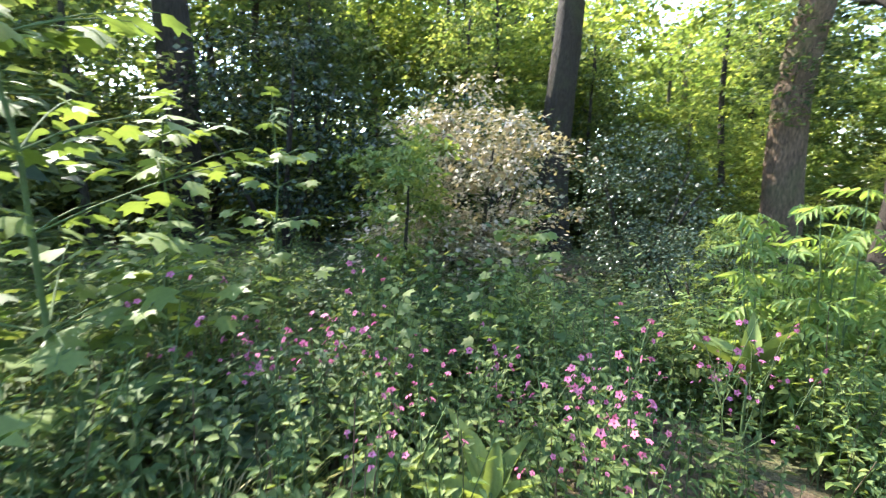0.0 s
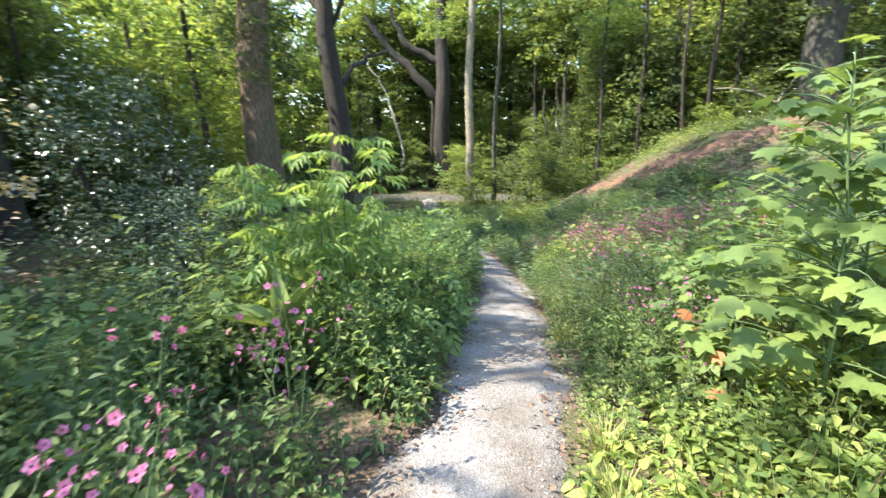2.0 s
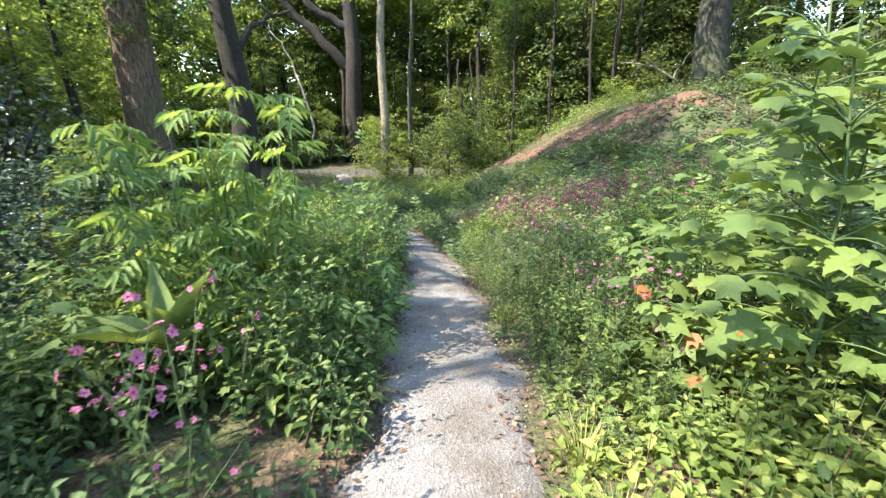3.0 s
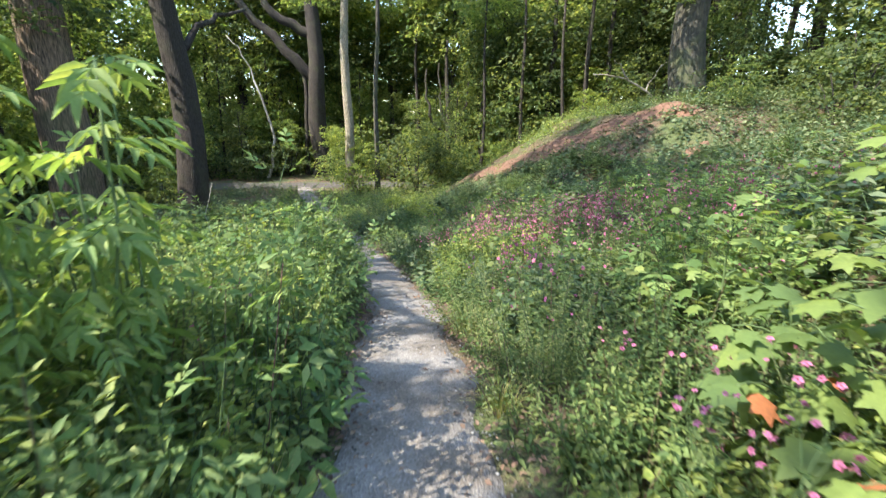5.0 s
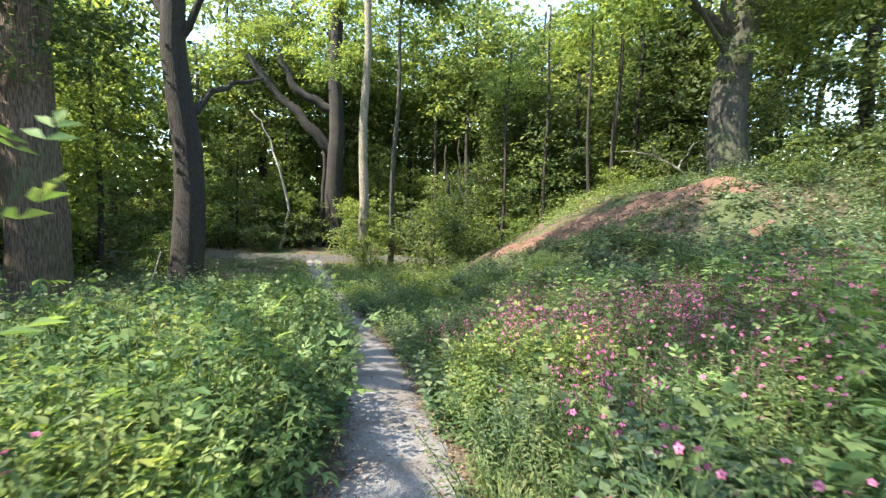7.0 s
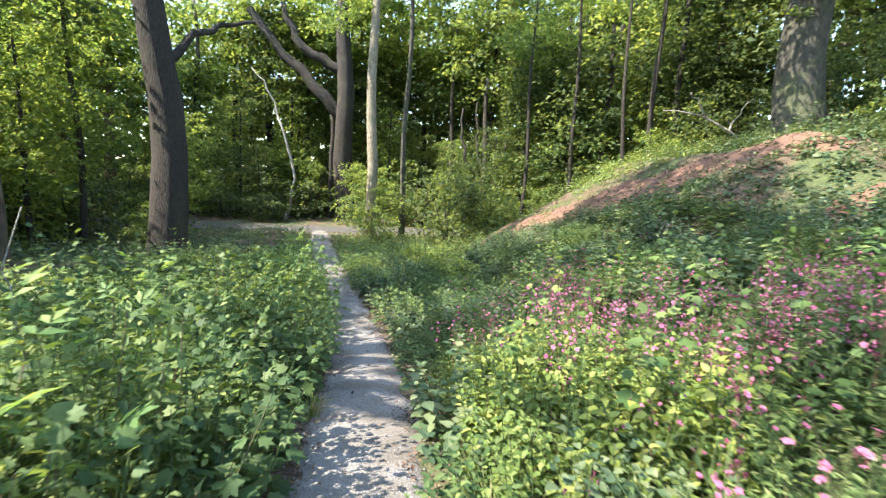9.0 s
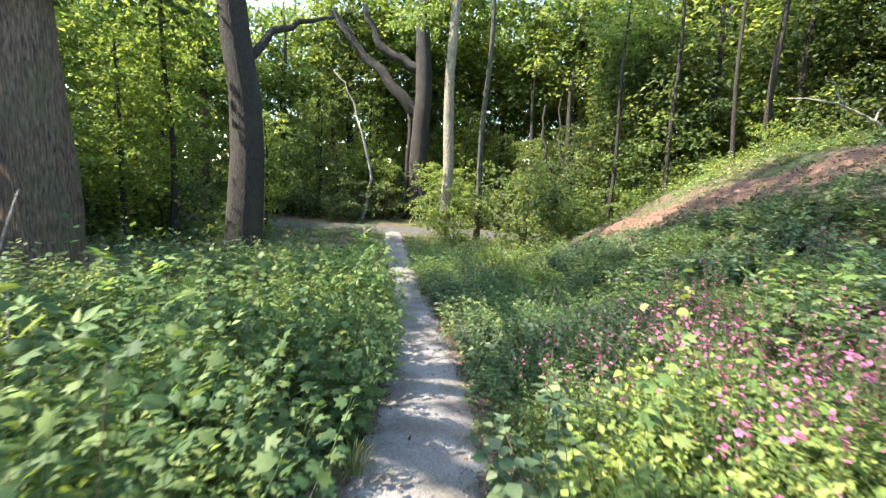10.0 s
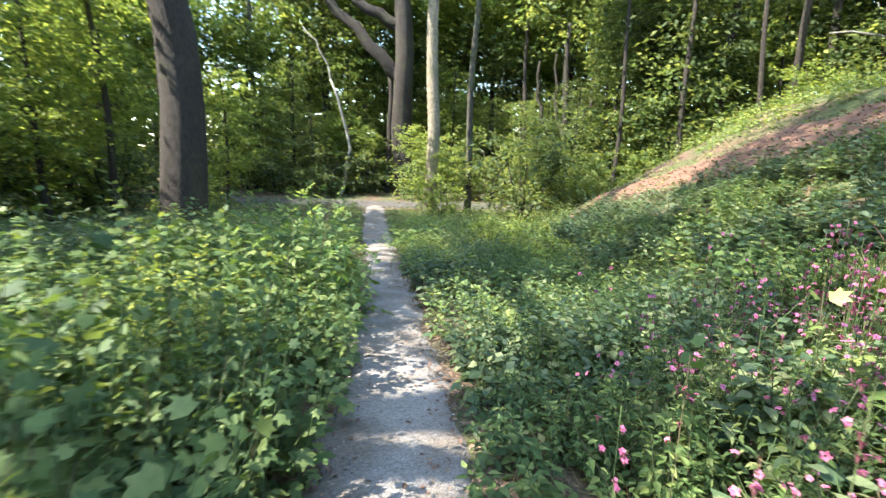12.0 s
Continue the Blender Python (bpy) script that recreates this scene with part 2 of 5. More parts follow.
def unit(v):
    return v / np.maximum(np.linalg.norm(v, axis=1, keepdims=True), 1e-9)


def leaves(P, D, N, L, W, shape="oval"):
    """Corner arrays for a cloud of leaves: bases P, ways D, upsides N, lengths L and widths W."""
    tv, tf = SHAPES[shape]
    tv = np.array(tv, float)
    D = unit(D)
    S = unit(np.cross(D, N))
    U = np.cross(S, D)
    V = P[:, None, :] + tv[None, :, 0, None] * (D * L[:, None])[:, None, :] + tv[None, :, 1, None] * (S * W[:, None])[:, None, :] + tv[None, :, 2, None] * (U * L[:, None])[:, None, :]
    n, k = len(P), len(tv)
    flat = np.array([i for f in tf for i in f])
    sides = np.array([len(f) for f in tf])
    F = (np.arange(n)[:, None] * k + flat[None, :]).ravel()
    return V.reshape(-1, 3), F, np.tile(sides, n)


def merge(chunks):
    """Joins (verts, corners, sides, material) chunks into one set of arrays."""
    V, F, S, I, base = [], [], [], [], 0
    for v, f, s, i in chunks:
        V.append(v); F.append(f + base); S.append(s); I.append(np.full(len(s), i))
        base += len(v)
    return np.concatenate(V), np.concatenate(F), np.concatenate(S), np.concatenate(I)


def stalks(A, B, ra, rb):
    """Thin three-sided stalks from A to B."""
    n = len(A)
    D = unit(B - A)
    X = unit(np.cross(D, np.array([[0.31, 0.9, 0.2]])))
    Y = np.cross(D, X)
    V = np.zeros((n, 6, 3))
    for i in range(3):
        c, s = math.cos(TAU * i / 3), math.sin(TAU * i / 3)
        V[:, i] = A + ra * (c * X + s * Y)
        V[:, 3 + i] = B + rb * (c * X + s * Y)
    f = np.array([0, 1, 4, 3, 1, 2, 5, 4, 2, 0, 3, 5])
    return V.reshape(-1, 3), (np.arange(n)[:, None] * 6 + f).ravel(), np.full(3 * n, 4)


def tube(points, radii, segs=10, rough=0.0, flare=0.0, seed=0):
    """A tapered limb through points; rough roughens its skin, flare spreads its foot."""
    rng = np.random.default_rng(seed)
    pts = [Vector([float(c) for c in p]) for p in points]
    rings, V = len(pts), []
    for i, p in enumerate(pts):
        d = (pts[min(i + 1, rings - 1)] - pts[max(i - 1, 0)]).normalized()
        x = d.cross(Vector((0.13, 1, 0.21))).normalized()
        y = d.cross(x)
        for j in range(segs):
            a = TAU * j / segs
            r = float(radii[i]) * (1 + rough * (0.6 * math.sin(5 * a + 1.3 * p.z) + rng.uniform(-0.6, 0.6)))
            if flare and i < 5:
                r *= 1 + flare * (0.55 + 0.45 * math.sin(3 * a + seed)) * (1 - i / 5) ** 2
            V.append(p + (x * math.cos(a) + y * math.sin(a)) * float(r))
    F = [(i * segs + j, i * segs + (j + 1) % segs, (i + 1) * segs + (j + 1) % segs, (i + 1) * segs + j) for i in range(rings - 1) for j in range(segs)]
    F.append(tuple(range(rings * segs - segs, rings * segs)))
    return V, F


def mesh_of(name, V, F, mat, smooth_shade=True):
    me = bpy.data.meshes.new(name)
    me.from_pydata([tuple(v) for v in V], [], F)
    me.materials.append(mat)
    if smooth_shade:
        me.polygons.foreach_set("use_smooth", [True] * len(me.polygons))
    me.update()
    return me


def child(name, me, parent, label=""):
    ob = new(name, me)
    ob.parent = parent
    return tagged(ob, label)


def bend(a, b, sag, n=7, wob=0.0, seed=0):
    """Points from a to b along a bow."""
    rng = np.random.default_rng(seed)
    a, b = np.array(a, float), np.array(b, float)
    out = []
    for i in range(n):
        s = i / (n - 1)
        out.append(a + (b - a) * s + np.array(sag) * 4 * s * (1 - s) + rng.normal(0, wob, 3) * (0 < i < n - 1))
    return out


# ---- ground, path, track ----
def build_ground():
    def axis(lo, hi, step, far):
        fine = np.arange(lo, hi + 1e-6, step)
        out = np.geomspace(1.0, far, 18)
        return np.concatenate((lo - out[::-1], fine, hi + out))
    xs, ys = axis(-14, 16, 0.25, 700), axis(-4, 40, 0.3, 700)
    X, Y = np.meshgrid(xs, ys)
    Z = land(X, Y)
    off = np.abs(X - path_x(Y))
    Z = Z - 0.05 * (1 - smooth(0.3, 0.6, off)) * (Y > -30) * (Y < 36)
    nx, ny = len(xs), len(ys)
    i = np.arange(nx * ny).reshape(ny, nx)
    F = np.stack((i[:-1, :-1], i[:-1, 1:], i[1:, 1:], i[1:, :-1]), -1).reshape(-1)
    me = mesh_from("ground", np.stack((X, Y, Z), -1).reshape(-1, 3), F, np.full((nx - 1) * (ny - 1), 4), [M_SOIL])
    me.polygons.foreach_set("use_smooth", [True] * len(me.polygons))
    return tagged(new("ground", me), "brown woodland soil sloping up to a bank", "ground", kind="structure")


def build_path():
    ys = np.arange(-8, 35.2, 0.1)
    cols = np.linspace(-1, 1, 13)
    Y = np.repeat(ys[:, None], 13, 1)
    jit = np.random.default_rng(2)
    ragged = np.convolve(jit.normal(0, 0.07, len(ys)), (0.2, 0.3, 0.3, 0.2), "same")
    ragged2 = np.convolve(jit.normal(0, 0.07, len(ys)), (0.2, 0.3, 0.3, 0.2), "same")
    X = path_x(ys)[:, None] + np.where(cols < 0, cols * (half_width(ys) + ragged)[:, None], cols * (half_width(ys + 7.3) + ragged2)[:, None])
    Z = path_z(Y) + 0.03 * (1 - cols ** 2) - 0.035 * (np.abs(cols) > 0.95) + jit.normal(0, 0.003, X.shape)
    n = len(ys)
    i = np.arange(n * 13).reshape(n, 13)
    F = np.stack((i[:-1, :-1], i[:-1, 1:], i[1:, 1:], i[1:, :-1]), -1).reshape(-1)
    me = mesh_from("path", np.stack((X, Y, Z), -1).reshape(-1, 3), F, np.full((n - 1) * 12, 4), [M_GRAVEL])
    me.polygons.foreach_set("use_smooth", [True] * len(me.polygons))
    tagged(new("pavement", me), "narrow footpath of pale crushed stone gravel", "path", kind="structure")


def build_track():
    xs = np.arange(-60, 8.1, 0.4)
    cols = np.linspace(-1, 1, 9)
    X = np.repeat(xs[:, None], 9, 1)
    mid = 35.2 + 0.02 * xs + 0.012 * (xs + 6) ** 2 * 0.3
    Y = mid[:, None] + cols * (1.5 + 0.1 * np.sin(xs * 1.7))[:, None]
    Z = land(X, Y) + 0.05 - 0.05 * cols ** 2
    n = len(xs)
    i = np.arange(n * 9).reshape(n, 9)
    F = np.stack((i[:-1, :-1], i[:-1, 1:], i[1:, 1:], i[1:, :-1]), -1).reshape(-1)
    me = mesh_from("track", np.stack((X, Y, Z), -1).reshape(-1, 3), F, np.full((n - 1) * 8, 4), [M_ROAD])
    tagged(new("road", me), "grey gravel forest track crossing the wood", "track", kind="structure")


build_ground()
build_path()
build_track()


# ---- trees ----
def crown_mesh(name, n, radii, leaf, clumps, mat, seed, shape="diamond", hollow=0.45):
    """Leafy sprays, flat and drooping, in an uneven ellipsoid with gaps."""
    rng = np.random.default_rng(seed)
    d = unit(rng.normal(size=(clumps, 3)))
    c = d * (hollow + (1 - hollow) * rng.random((clumps, 1)) ** 0.6) * np.array(radii)
    c *= rng.uniform(0.75, 1.12, (clumps, 1))
    size = rng.uniform(0.45, 1.15, clumps) * min(radii) * 0.27
    k = rng.integers(0, clumps, n)
    off = rng.normal(0, 1, (n, 3)) * np.array([1, 1, 0.34])
    off = off * size[k][:, None] * 0.75
    P = c[k] + off
    P[:, 2] -= 0.25 * (off[:, 0] ** 2 + off[:, 1] ** 2) / np.maximum(size[k], 0.1)
    D = off * np.array([1, 1, 0.2]) + rng.normal(0, 0.5, (n, 3)) * size[k][:, None]
    D[:, 2] -= 0.25 * size[k]
    N = np.array([0, 0, 1.0]) + rng.normal(0, 0.45, (n, 3))
    L = leaf * rng.uniform(0.6, 1.3, n)
    v, f, s = leaves(P, D, N, L, L * rng.uniform(0.5, 0.75, n), shape)
    return mesh_from(name, v, f, s, [mat])


def trunk_mesh(height, r, lean, mat, seed, segs=14, rough=0.06, flare=0.5, top=0.35):
    n = 16
    rng = np.random.default_rng(seed)
    ph = rng.uniform(0, TAU, 2)
    zs = np.concatenate(([-0.4, 0.0, 0.25, 0.6, 1.1], np.linspace(1.8, height, n - 5)))
    pts = [(lean[0] * z / 10 + (0.12 * r + 0.06) * math.sin(z * 0.7 + ph[0]), lean[1] * z / 10 + (0.12 * r + 0.06) * math.sin(z * 0.6 + ph[1]), z) for z in zs]
    rad = [r * (1 - (1 - top) * max(z, 0) / height) for z in zs]
    V, F = tube(pts, rad, segs, rough, flare, seed)
    return mesh_of("trunk", V, F, mat)


def limb_mesh(a, b, sag, r0, r1, mat, seed=0, wob=0.1, segs=8, n=9):
    V, F = tube(bend(a, b, sag, n, wob, seed), np.linspace(r0, r1, n), segs, 0.08, 0, seed)
    return mesh_of("limb", V, F, mat)


def tree(x, y, height, r, bark, crowns, limbs=(), lean=(0, 0), label="", group="", name="tree", seed=1, segs=14, flare=0.5, rough=0.06):
    """crowns: (mesh, place, turn, scale); limbs: (from, to, bow, thick, thin), all from the foot."""
    z = float(land(x, y))
    root = tagged(new(name), label, "tree", group)
    root.matrix_world = pose(x, y, z)
    child("trunk", trunk_mesh(height, r, lean, bark, seed, segs, rough, flare), root)
    boughs = [child("limb", limb_mesh(a, b, sag, r0, r1, bark, seed * 10 + i), root) for i, (a, b, sag, r0, r1) in enumerate(limbs)]
    for k, (me, place, turn, sc) in enumerate(crowns):
        ob = child("crown", me, boughs[k % len(boughs)] if boughs and k else root)
        ob.matrix_basis = pose(*place, 0, 0, turn) @ Matrix.Diagonal((sc, sc, sc, 1))
    return root


CROWNS = {}
# young stands for sunlit leaves, dark for shaded ones
for key, mat in (("mid", M_CROWN), ("young", M_CROWNL), ("dark", M_CROWND)):
    CROWNS[key] = [crown_mesh("crown_leaves", 2900, (3.3, 3.3, 3.6), 0.3, 46, mat, 10 + i) for i in range(2)]
CROWNS["low_young"] = [crown_mesh("crown_leaves", 1050, (1.5, 1.5, 1.5), 0.19, 28, M_CROWNL, 20 + i) for i in range(2)]
CROWNS["low_mid"] = [crown_mesh("crown_leaves", 1050, (1.6, 1.6, 1.7), 0.19, 30, M_CROWN, 30 + i) for i in range(2)]
CROWNS["low_dark"] = [crown_mesh("crown_leaves", 1050, (1.7, 1.7, 1.6), 0.19, 30, M_CROWND, 40 + i) for i in range(2)]
CROWNS["bough"] = [crown_mesh("crown_leaves", 420, (2.0, 2.0, 0.9), 0.2, 11, M_CROWN, 55 + i) for i in range(2)]
CROWNS["airy"] = [crown_mesh("crown_leaves", 1900, (3.2, 3.2, 2.6), 0.26, 26, M_CROWNL, 50 + i) for i in range(2)]
rnd = random.Random(4)


def pick(key):
    return CROWNS[key][rnd.randrange(len(CROWNS[key]))]


# the great oak beside the path; unseen high crowns and boughs added for shade
tree(-8.55, 15.7, 21, 0.6, M_OAK,
     [(pick("mid"), (-4.0, 1.0, 14.5), 40, 1.0), (pick("mid"), (0.6, 0.6, 19.5), 100, 0.95), (pick("airy"), (-3.5, -1, 9.0), 10, 1.0), 
      (pick("low_dark"), (0.6, -0.4, 5.7), 5, 0.75), (pick("low_dark"), (0.1, 0.1, 7.2), 95, 0.8), (pick("low_young"), (-0.95, -1.2, 4.7), 50, 0.62), (pick("bough"), (2.0, -3.0, 11.0), 10, 0.9), (pick("bough"), (-1.0, -5.4, 11.0), 40, 1.0), (pick("bough"), (0.6, -4.4, 10.6), 120, 1.0), (pick("airy"), (4.8, -3.2, 13.2), 75, 0.85), (pick("airy"), (5.6, -0.4, 14.0), 165, 0.85)],
     [((0.4, 0, 9.5), (-4, -2, 13), (0, 0, 0.8), 0.26, 0.08), ((0.5, 0, 9.8), (5.4, -3.4, 13.4), (0, 0, 0.6), 0.2, 0.05), ((0.5, 0.1, 10.6), (6.0, -0.4, 14.2), (0, 0, 0.6), 0.2, 0.05), ((0.4, 0, 8.6), (-1.2, -5.8, 11.4), (0, 0, 0.6), 0.2, 0.05), ((0.3, 0, 8.0), (2.5, 2.0, 12.5), (0.5, 0, 0), 0.32, 0.08), ((0, 0, 9.0), (2.8, -3.2, 12.0), (0.5, 0, 0), 0.22, 0.06)],
     label="massive old oak trunk with furrowed brown bark and ivy", lean=(0.6, 0.2), name="oak_tree", seed=3, segs=22, rough=0.05, flare=0.35)
# the dark leaning tree
tree(-7.75, 22.0, 19, 0.57, M_DARKBARK,
     [(pick("dark"), (-5.0, 2.0, 11.5), 70, 1.0), (pick("airy"), (-2.0, 3, 18.5), 20, 1.0), (pick("bough"), (2.0, 0.0, 12.0), 80, 0.9)],
     [((-0.3, 0, 9.5), (-4, 1, 12), (0, 0, 0.5), 0.2, 0.06), ((-0.2, 0.1, 6.2), (1.8, 3, 8.4), (0, 0, 0.4), 0.16, 0.05), ((-0.6, 0.1, 8.0), (2.2, 0, 12.4), (0, 0, 0.4), 0.16, 0.05)],
     lean=(-0.3, 0.2), label="tall dark trunk leaning beside the footpath", name="leaning_tree", seed=5, segs=18, flare=0.25)
# trunk behind the holly; unseen boughs over the path added to cast shade
reach = ((3.0, -6.2, 10.8), (4.4, -4.8, 11.5), (2.2, -1.4, 10.8), (2.0, 1.2, 11.2), (0.2, -3.6, 10.5), (5.0, -0.6, 11.5), (4.4, 2.8, 12.0), (6.6, -3.4, 11.0), (6.9, 1.2, 12.0), (5.6, -5.2, 11.5), (7.4, -1.4, 12.3))
tree(-11.8, 9.7, 16, 0.55, M_DARKBARK,
     [(pick("low_young"), (-0.5, -0.5, 5.0), 0, 0.35), (pick("low_young"), (-0.55, -0.45, 3.0), 90, 0.3), (pick("airy"), (6.6, -4.0, 13.0), 10, 0.85), (pick("airy"), (7.4, 0.6, 14.0), 60, 0.8)] + [(pick("bough"), q, 70 * i, 0.95) for i, q in enumerate(reach)],
     [((0.2, 0.1, q[2] - 2.4), (q[0] * 1.15, q[1] * 1.15, q[2]), (0, 0, 0.5), 0.14, 0.04) for q in reach],
     lean=(0.25, 0.1), label="straight dark tree trunk with sprouting side shoots", name="tall_tree", seed=6, segs=16, flare=0.3)
# more unseen boughs, added to dapple the ground near the first bend
reach = ((4.2, 2.6, 9.6), (3.2, -1.2, 10.4), (1.6, 2.3, 10.2), (1.2, -0.4, 9.4))
tree(-11.6, -0.7, 12, 0.45, M_DARKBARK, [(pick("airy"), (-1.0, -1, 10.5), 0, 0.8), (pick("dark"), (-0.5, -2.5, 6.0), 30, 0.6)] + [(pick("bough"), q, 70 * i, 1.0) for i, q in enumerate(reach)],
     [((0, 0, q[2] - 2.4), (q[0] * 1.15, q[1] * 1.15, q[2]), (0, 0, 0.5), 0.14, 0.04) for q in reach], label="dark straight trunk behind thick shrubs", name="tall_tree", seed=7, segs=16)
# beech on the bank
tree(12.4, 21.6, 15, 0.74, M_BEECH,
     [(pick("mid"), (0.5, 0, 11), 5, 1.1), (pick("mid"), (3.0, 0, 8.0), 80, 0.9), (pick("dark"), (3.5, -3.0, 5.6), 60, 0.8), (pick("airy"), (-2.0, -1.5, 8.2), 15, 0.9), (pick("bough"), (-0.8, -1.3, 4.6), 15, 0.7), (pick("low_dark"), (1.3, -0.9, 3.0), 75, 0.8), (pick("low_dark"), (0.4, -1.2, 6.2), 15, 0.7), (pick("airy"), (-5.2, -1.8, 7.0), 130, 0.8), (pick("airy"), (-7.8, 0.6, 9.4), 200, 0.85), (pick("airy"), (-4.4, 1.6, 10.6), 260, 0.9)],
     [((0, 0, 5.2), (-8.2, 0.2, 9.6), (0, 0, 0.5), 0.16, 0.04), ((0, 0, 4.6), (-5.4, -2.0, 7.2), (0, 0, 0.4), 0.13, 0.03), ((0, 0, 6), (3.5, -2, 9), (0, 0, 0.6), 0.2, 0.06), ((0, 0, 5), (-2.5, -1, 8), (0, 0, 0.3), 0.15, 0.05)],
     label="grey beech trunk standing on top of the bank", name="beech_tree", seed=8, segs=18, flare=0.5)
# pale pole and its thin neighbour
tree(-2.35, 31.5, 23, 0.31, M_PALEBARK, [(pick("young"), (0.6, 1.0, 19.0), 0, 1.0), (pick("airy"), (1.2, 1.5, 14.0), 0, 0.6), (pick("mid"), (3.6, 0.6, 18.5), 80, 1.0), (pick("airy"), (-2.2, 0.4, 12.0), 140, 0.7), (pick("low_mid"), (-0.3, -0.1, 1.6), 30, 0.8), (pick("low_young"), (-1.0, -0.2, 3.4), 130, 0.55), (pick("low_young"), (0.7, -0.3, 2.6), 200, 0.5)], lean=(0.12, 0), label="slim pale trunk lit by the sun", name="slim_tree", seed=9, segs=10, flare=0.3)
tree(-0.75, 32.4, 20, 0.17, M_BEECH, [(pick("mid"), (1.2, 0.5, 17.5), 120, 0.9), (pick("low_mid"), (0.2, -0.3, 2.0), 60, 0.6)], lean=(0.3, 0), label="thin grey trunk beside the pale one", name="slim_tree", seed=11, segs=8)
# forked tree across the track
tree(-5.2, 41.5, 25, 0.75, M_DARKBARK,
     [(pick("young"), (-3.0, 3.5, 13.5), 0, 0.9), (pick("mid"), (1.6, 2, 15), 50, 0.9), (pick("low_young"), (-4.5, 1.5, 4.2), 50, 0.9), (pick("low_young"), (-2.2, -0.8, 3.6), 10, 0.7), (pick("airy"), (-7.0, 0.6, 15.5), 33, 0.7), (pick("young"), (0.5, 0.5, 20.0), 33, 1.0), (pick("airy"), (-4.6, 0.4, 16.5), 80, 0.6)],
     [((0, 0, 7.6), (-6.4, -0.3, 14.2), (1.0, 0, -1.5), 0.5, 0.24), ((-0.1, 0, 10.6), (-4.2, 0, 14.8), (-0.6, 0, -0.8), 0.4, 0.18), ((-1.2, 0.2, 0), (-1.0, 0.2, 8.0), (0.1, 0, 0), 0.2, 0.14)],
     label="dark forked tree with a long slanting limb", name="forked_tree", seed=12, segs=14)
# a thin bright sapling behind the leaning tree
tree(-13.5, 26.5, 12, 0.14, M_DARKBARK, [(pick("airy"), (-0.5, 0, 10.0), 5, 1.0), (pick("airy"), (0.6, -0.5, 6.2), 15, 0.75), (pick("airy"), (-1.2, -0.3, 3.6), 75, 0.55), (pick("airy"), (1.4, 1.0, 8.2), 130, 0.8)], label="young tree with bright yellow-green leaves", name="young_tree", seed=13, segs=8)
for x, y, r, h, key, bark in ((8.5, 36.5, 0.36, 13, "dark", M_DARKBARK),
                              (13.2, 38, 0.42, 14, "mid", M_DARKBARK), (15.5, 31, 0.45, 13, "dark", M_DARKBARK), (10.6, 33, 0.3, 12, "dark", M_DARKBARK), (18.5, 27, 0.35, 13, "mid", M_BEECH)):
    tree(x, y, h, r, bark, [(pick(key), (0, 0, h * 0.72), rnd.uniform(0, 360), 1.0), (pick("mid"), (rnd.uniform(-2, 2), rnd.uniform(-1, 1), h * 0.42), rnd.uniform(0, 360), 0.75)],
         label="woodland tree with dark trunk and green crown", group="woodland trees", seed=int(x * 10) + 50, segs=10)
tree(2.6, 41.5, 14, 0.18, M_DARKBARK, [(pick("airy"), (0.3, 0, 13.0), 0, 0.6), (pick("mid"), (1.6, 1.0, 17.0), 20, 1.1), (pick("young"), (-2.4, 2.0, 16.5), 110, 0.9)], label="thin dark trunk against the sky", name="slim_tree", seed=77, segs=8)
tree(4.7, 38.8, 10, 0.28, M_DARKBARK, [(pick("mid"), (2.6, 0, 11.5), 30, 0.9)],
     [((0, 0, 2.6), (-1.6, 0, 8), (-0.5, 0, 0), 0.16, 0.05), ((0, 0, 2.9), (1.5, 0.3, 8), (0.6, 0, 0), 0.15, 0.05), ((0, 0, 3.5), (-0.6, 0.5, 8.5), (-0.2, 0, 0), 0.12, 0.04)],
     label="dark many-stemmed tree spreading from a low fork", name="forked_tree", seed=14, segs=10)

for x, y, r, h in ((8.2, 31, 0.13, 14), (11.5, 29.4, 0.16, 15), (13.6, 30.5, 0.2, 16), (17.2, 27.0, 0.2, 15), (6.2, 33.0, 0.12, 13), (9.8, 28.6, 0.1, 12), (15.2, 25.6, 0.14, 14), (-14.6, 22.5, 0.2, 15)):
    tree(x, y, h, r, M_DARKBARK, [(pick("airy"), (0.4, 0.3, h * 0.86), rnd.uniform(0, 360), 0.7)], lean=(rnd.uniform(-0.5, 0.5), rnd.uniform(-0.3, 0.3)),
         label="slim dark trunk with a high thin crown", name="slim_tree", group="slim trees", seed=int(300 + x * 7), segs=8, flare=0.3)

# the wood around, thinner where the sun comes in
models = []
for i, (key, bark, h) in enumerate((("mid", M_DARKBARK, 17), ("young", M_BEECH, 15), ("dark", M_DARKBARK, 18), ("young", M_OAK, 16))):
    models.append(tree(-30 - 6 * i, 52 + 3 * i, h, 0.2 + 0.05 * i, bark,
                       [(pick(key), (0.3, 0, h * 0.8), 30 * i, 1.25), (pick("mid" if i % 2 else key), (1.4, 0.8, h * 0.55), 50 * i, 0.95)] + ([(pick("airy"), (-1.0, -1.2, h * 0.3), 20 * i, 0.75)] if i % 2 else []),
                       label="woodland tree with slim trunk and green crown", group="woodland trees", seed=80 + i, segs=9))
spots, tries = [], 0
rnd = random.Random(11)
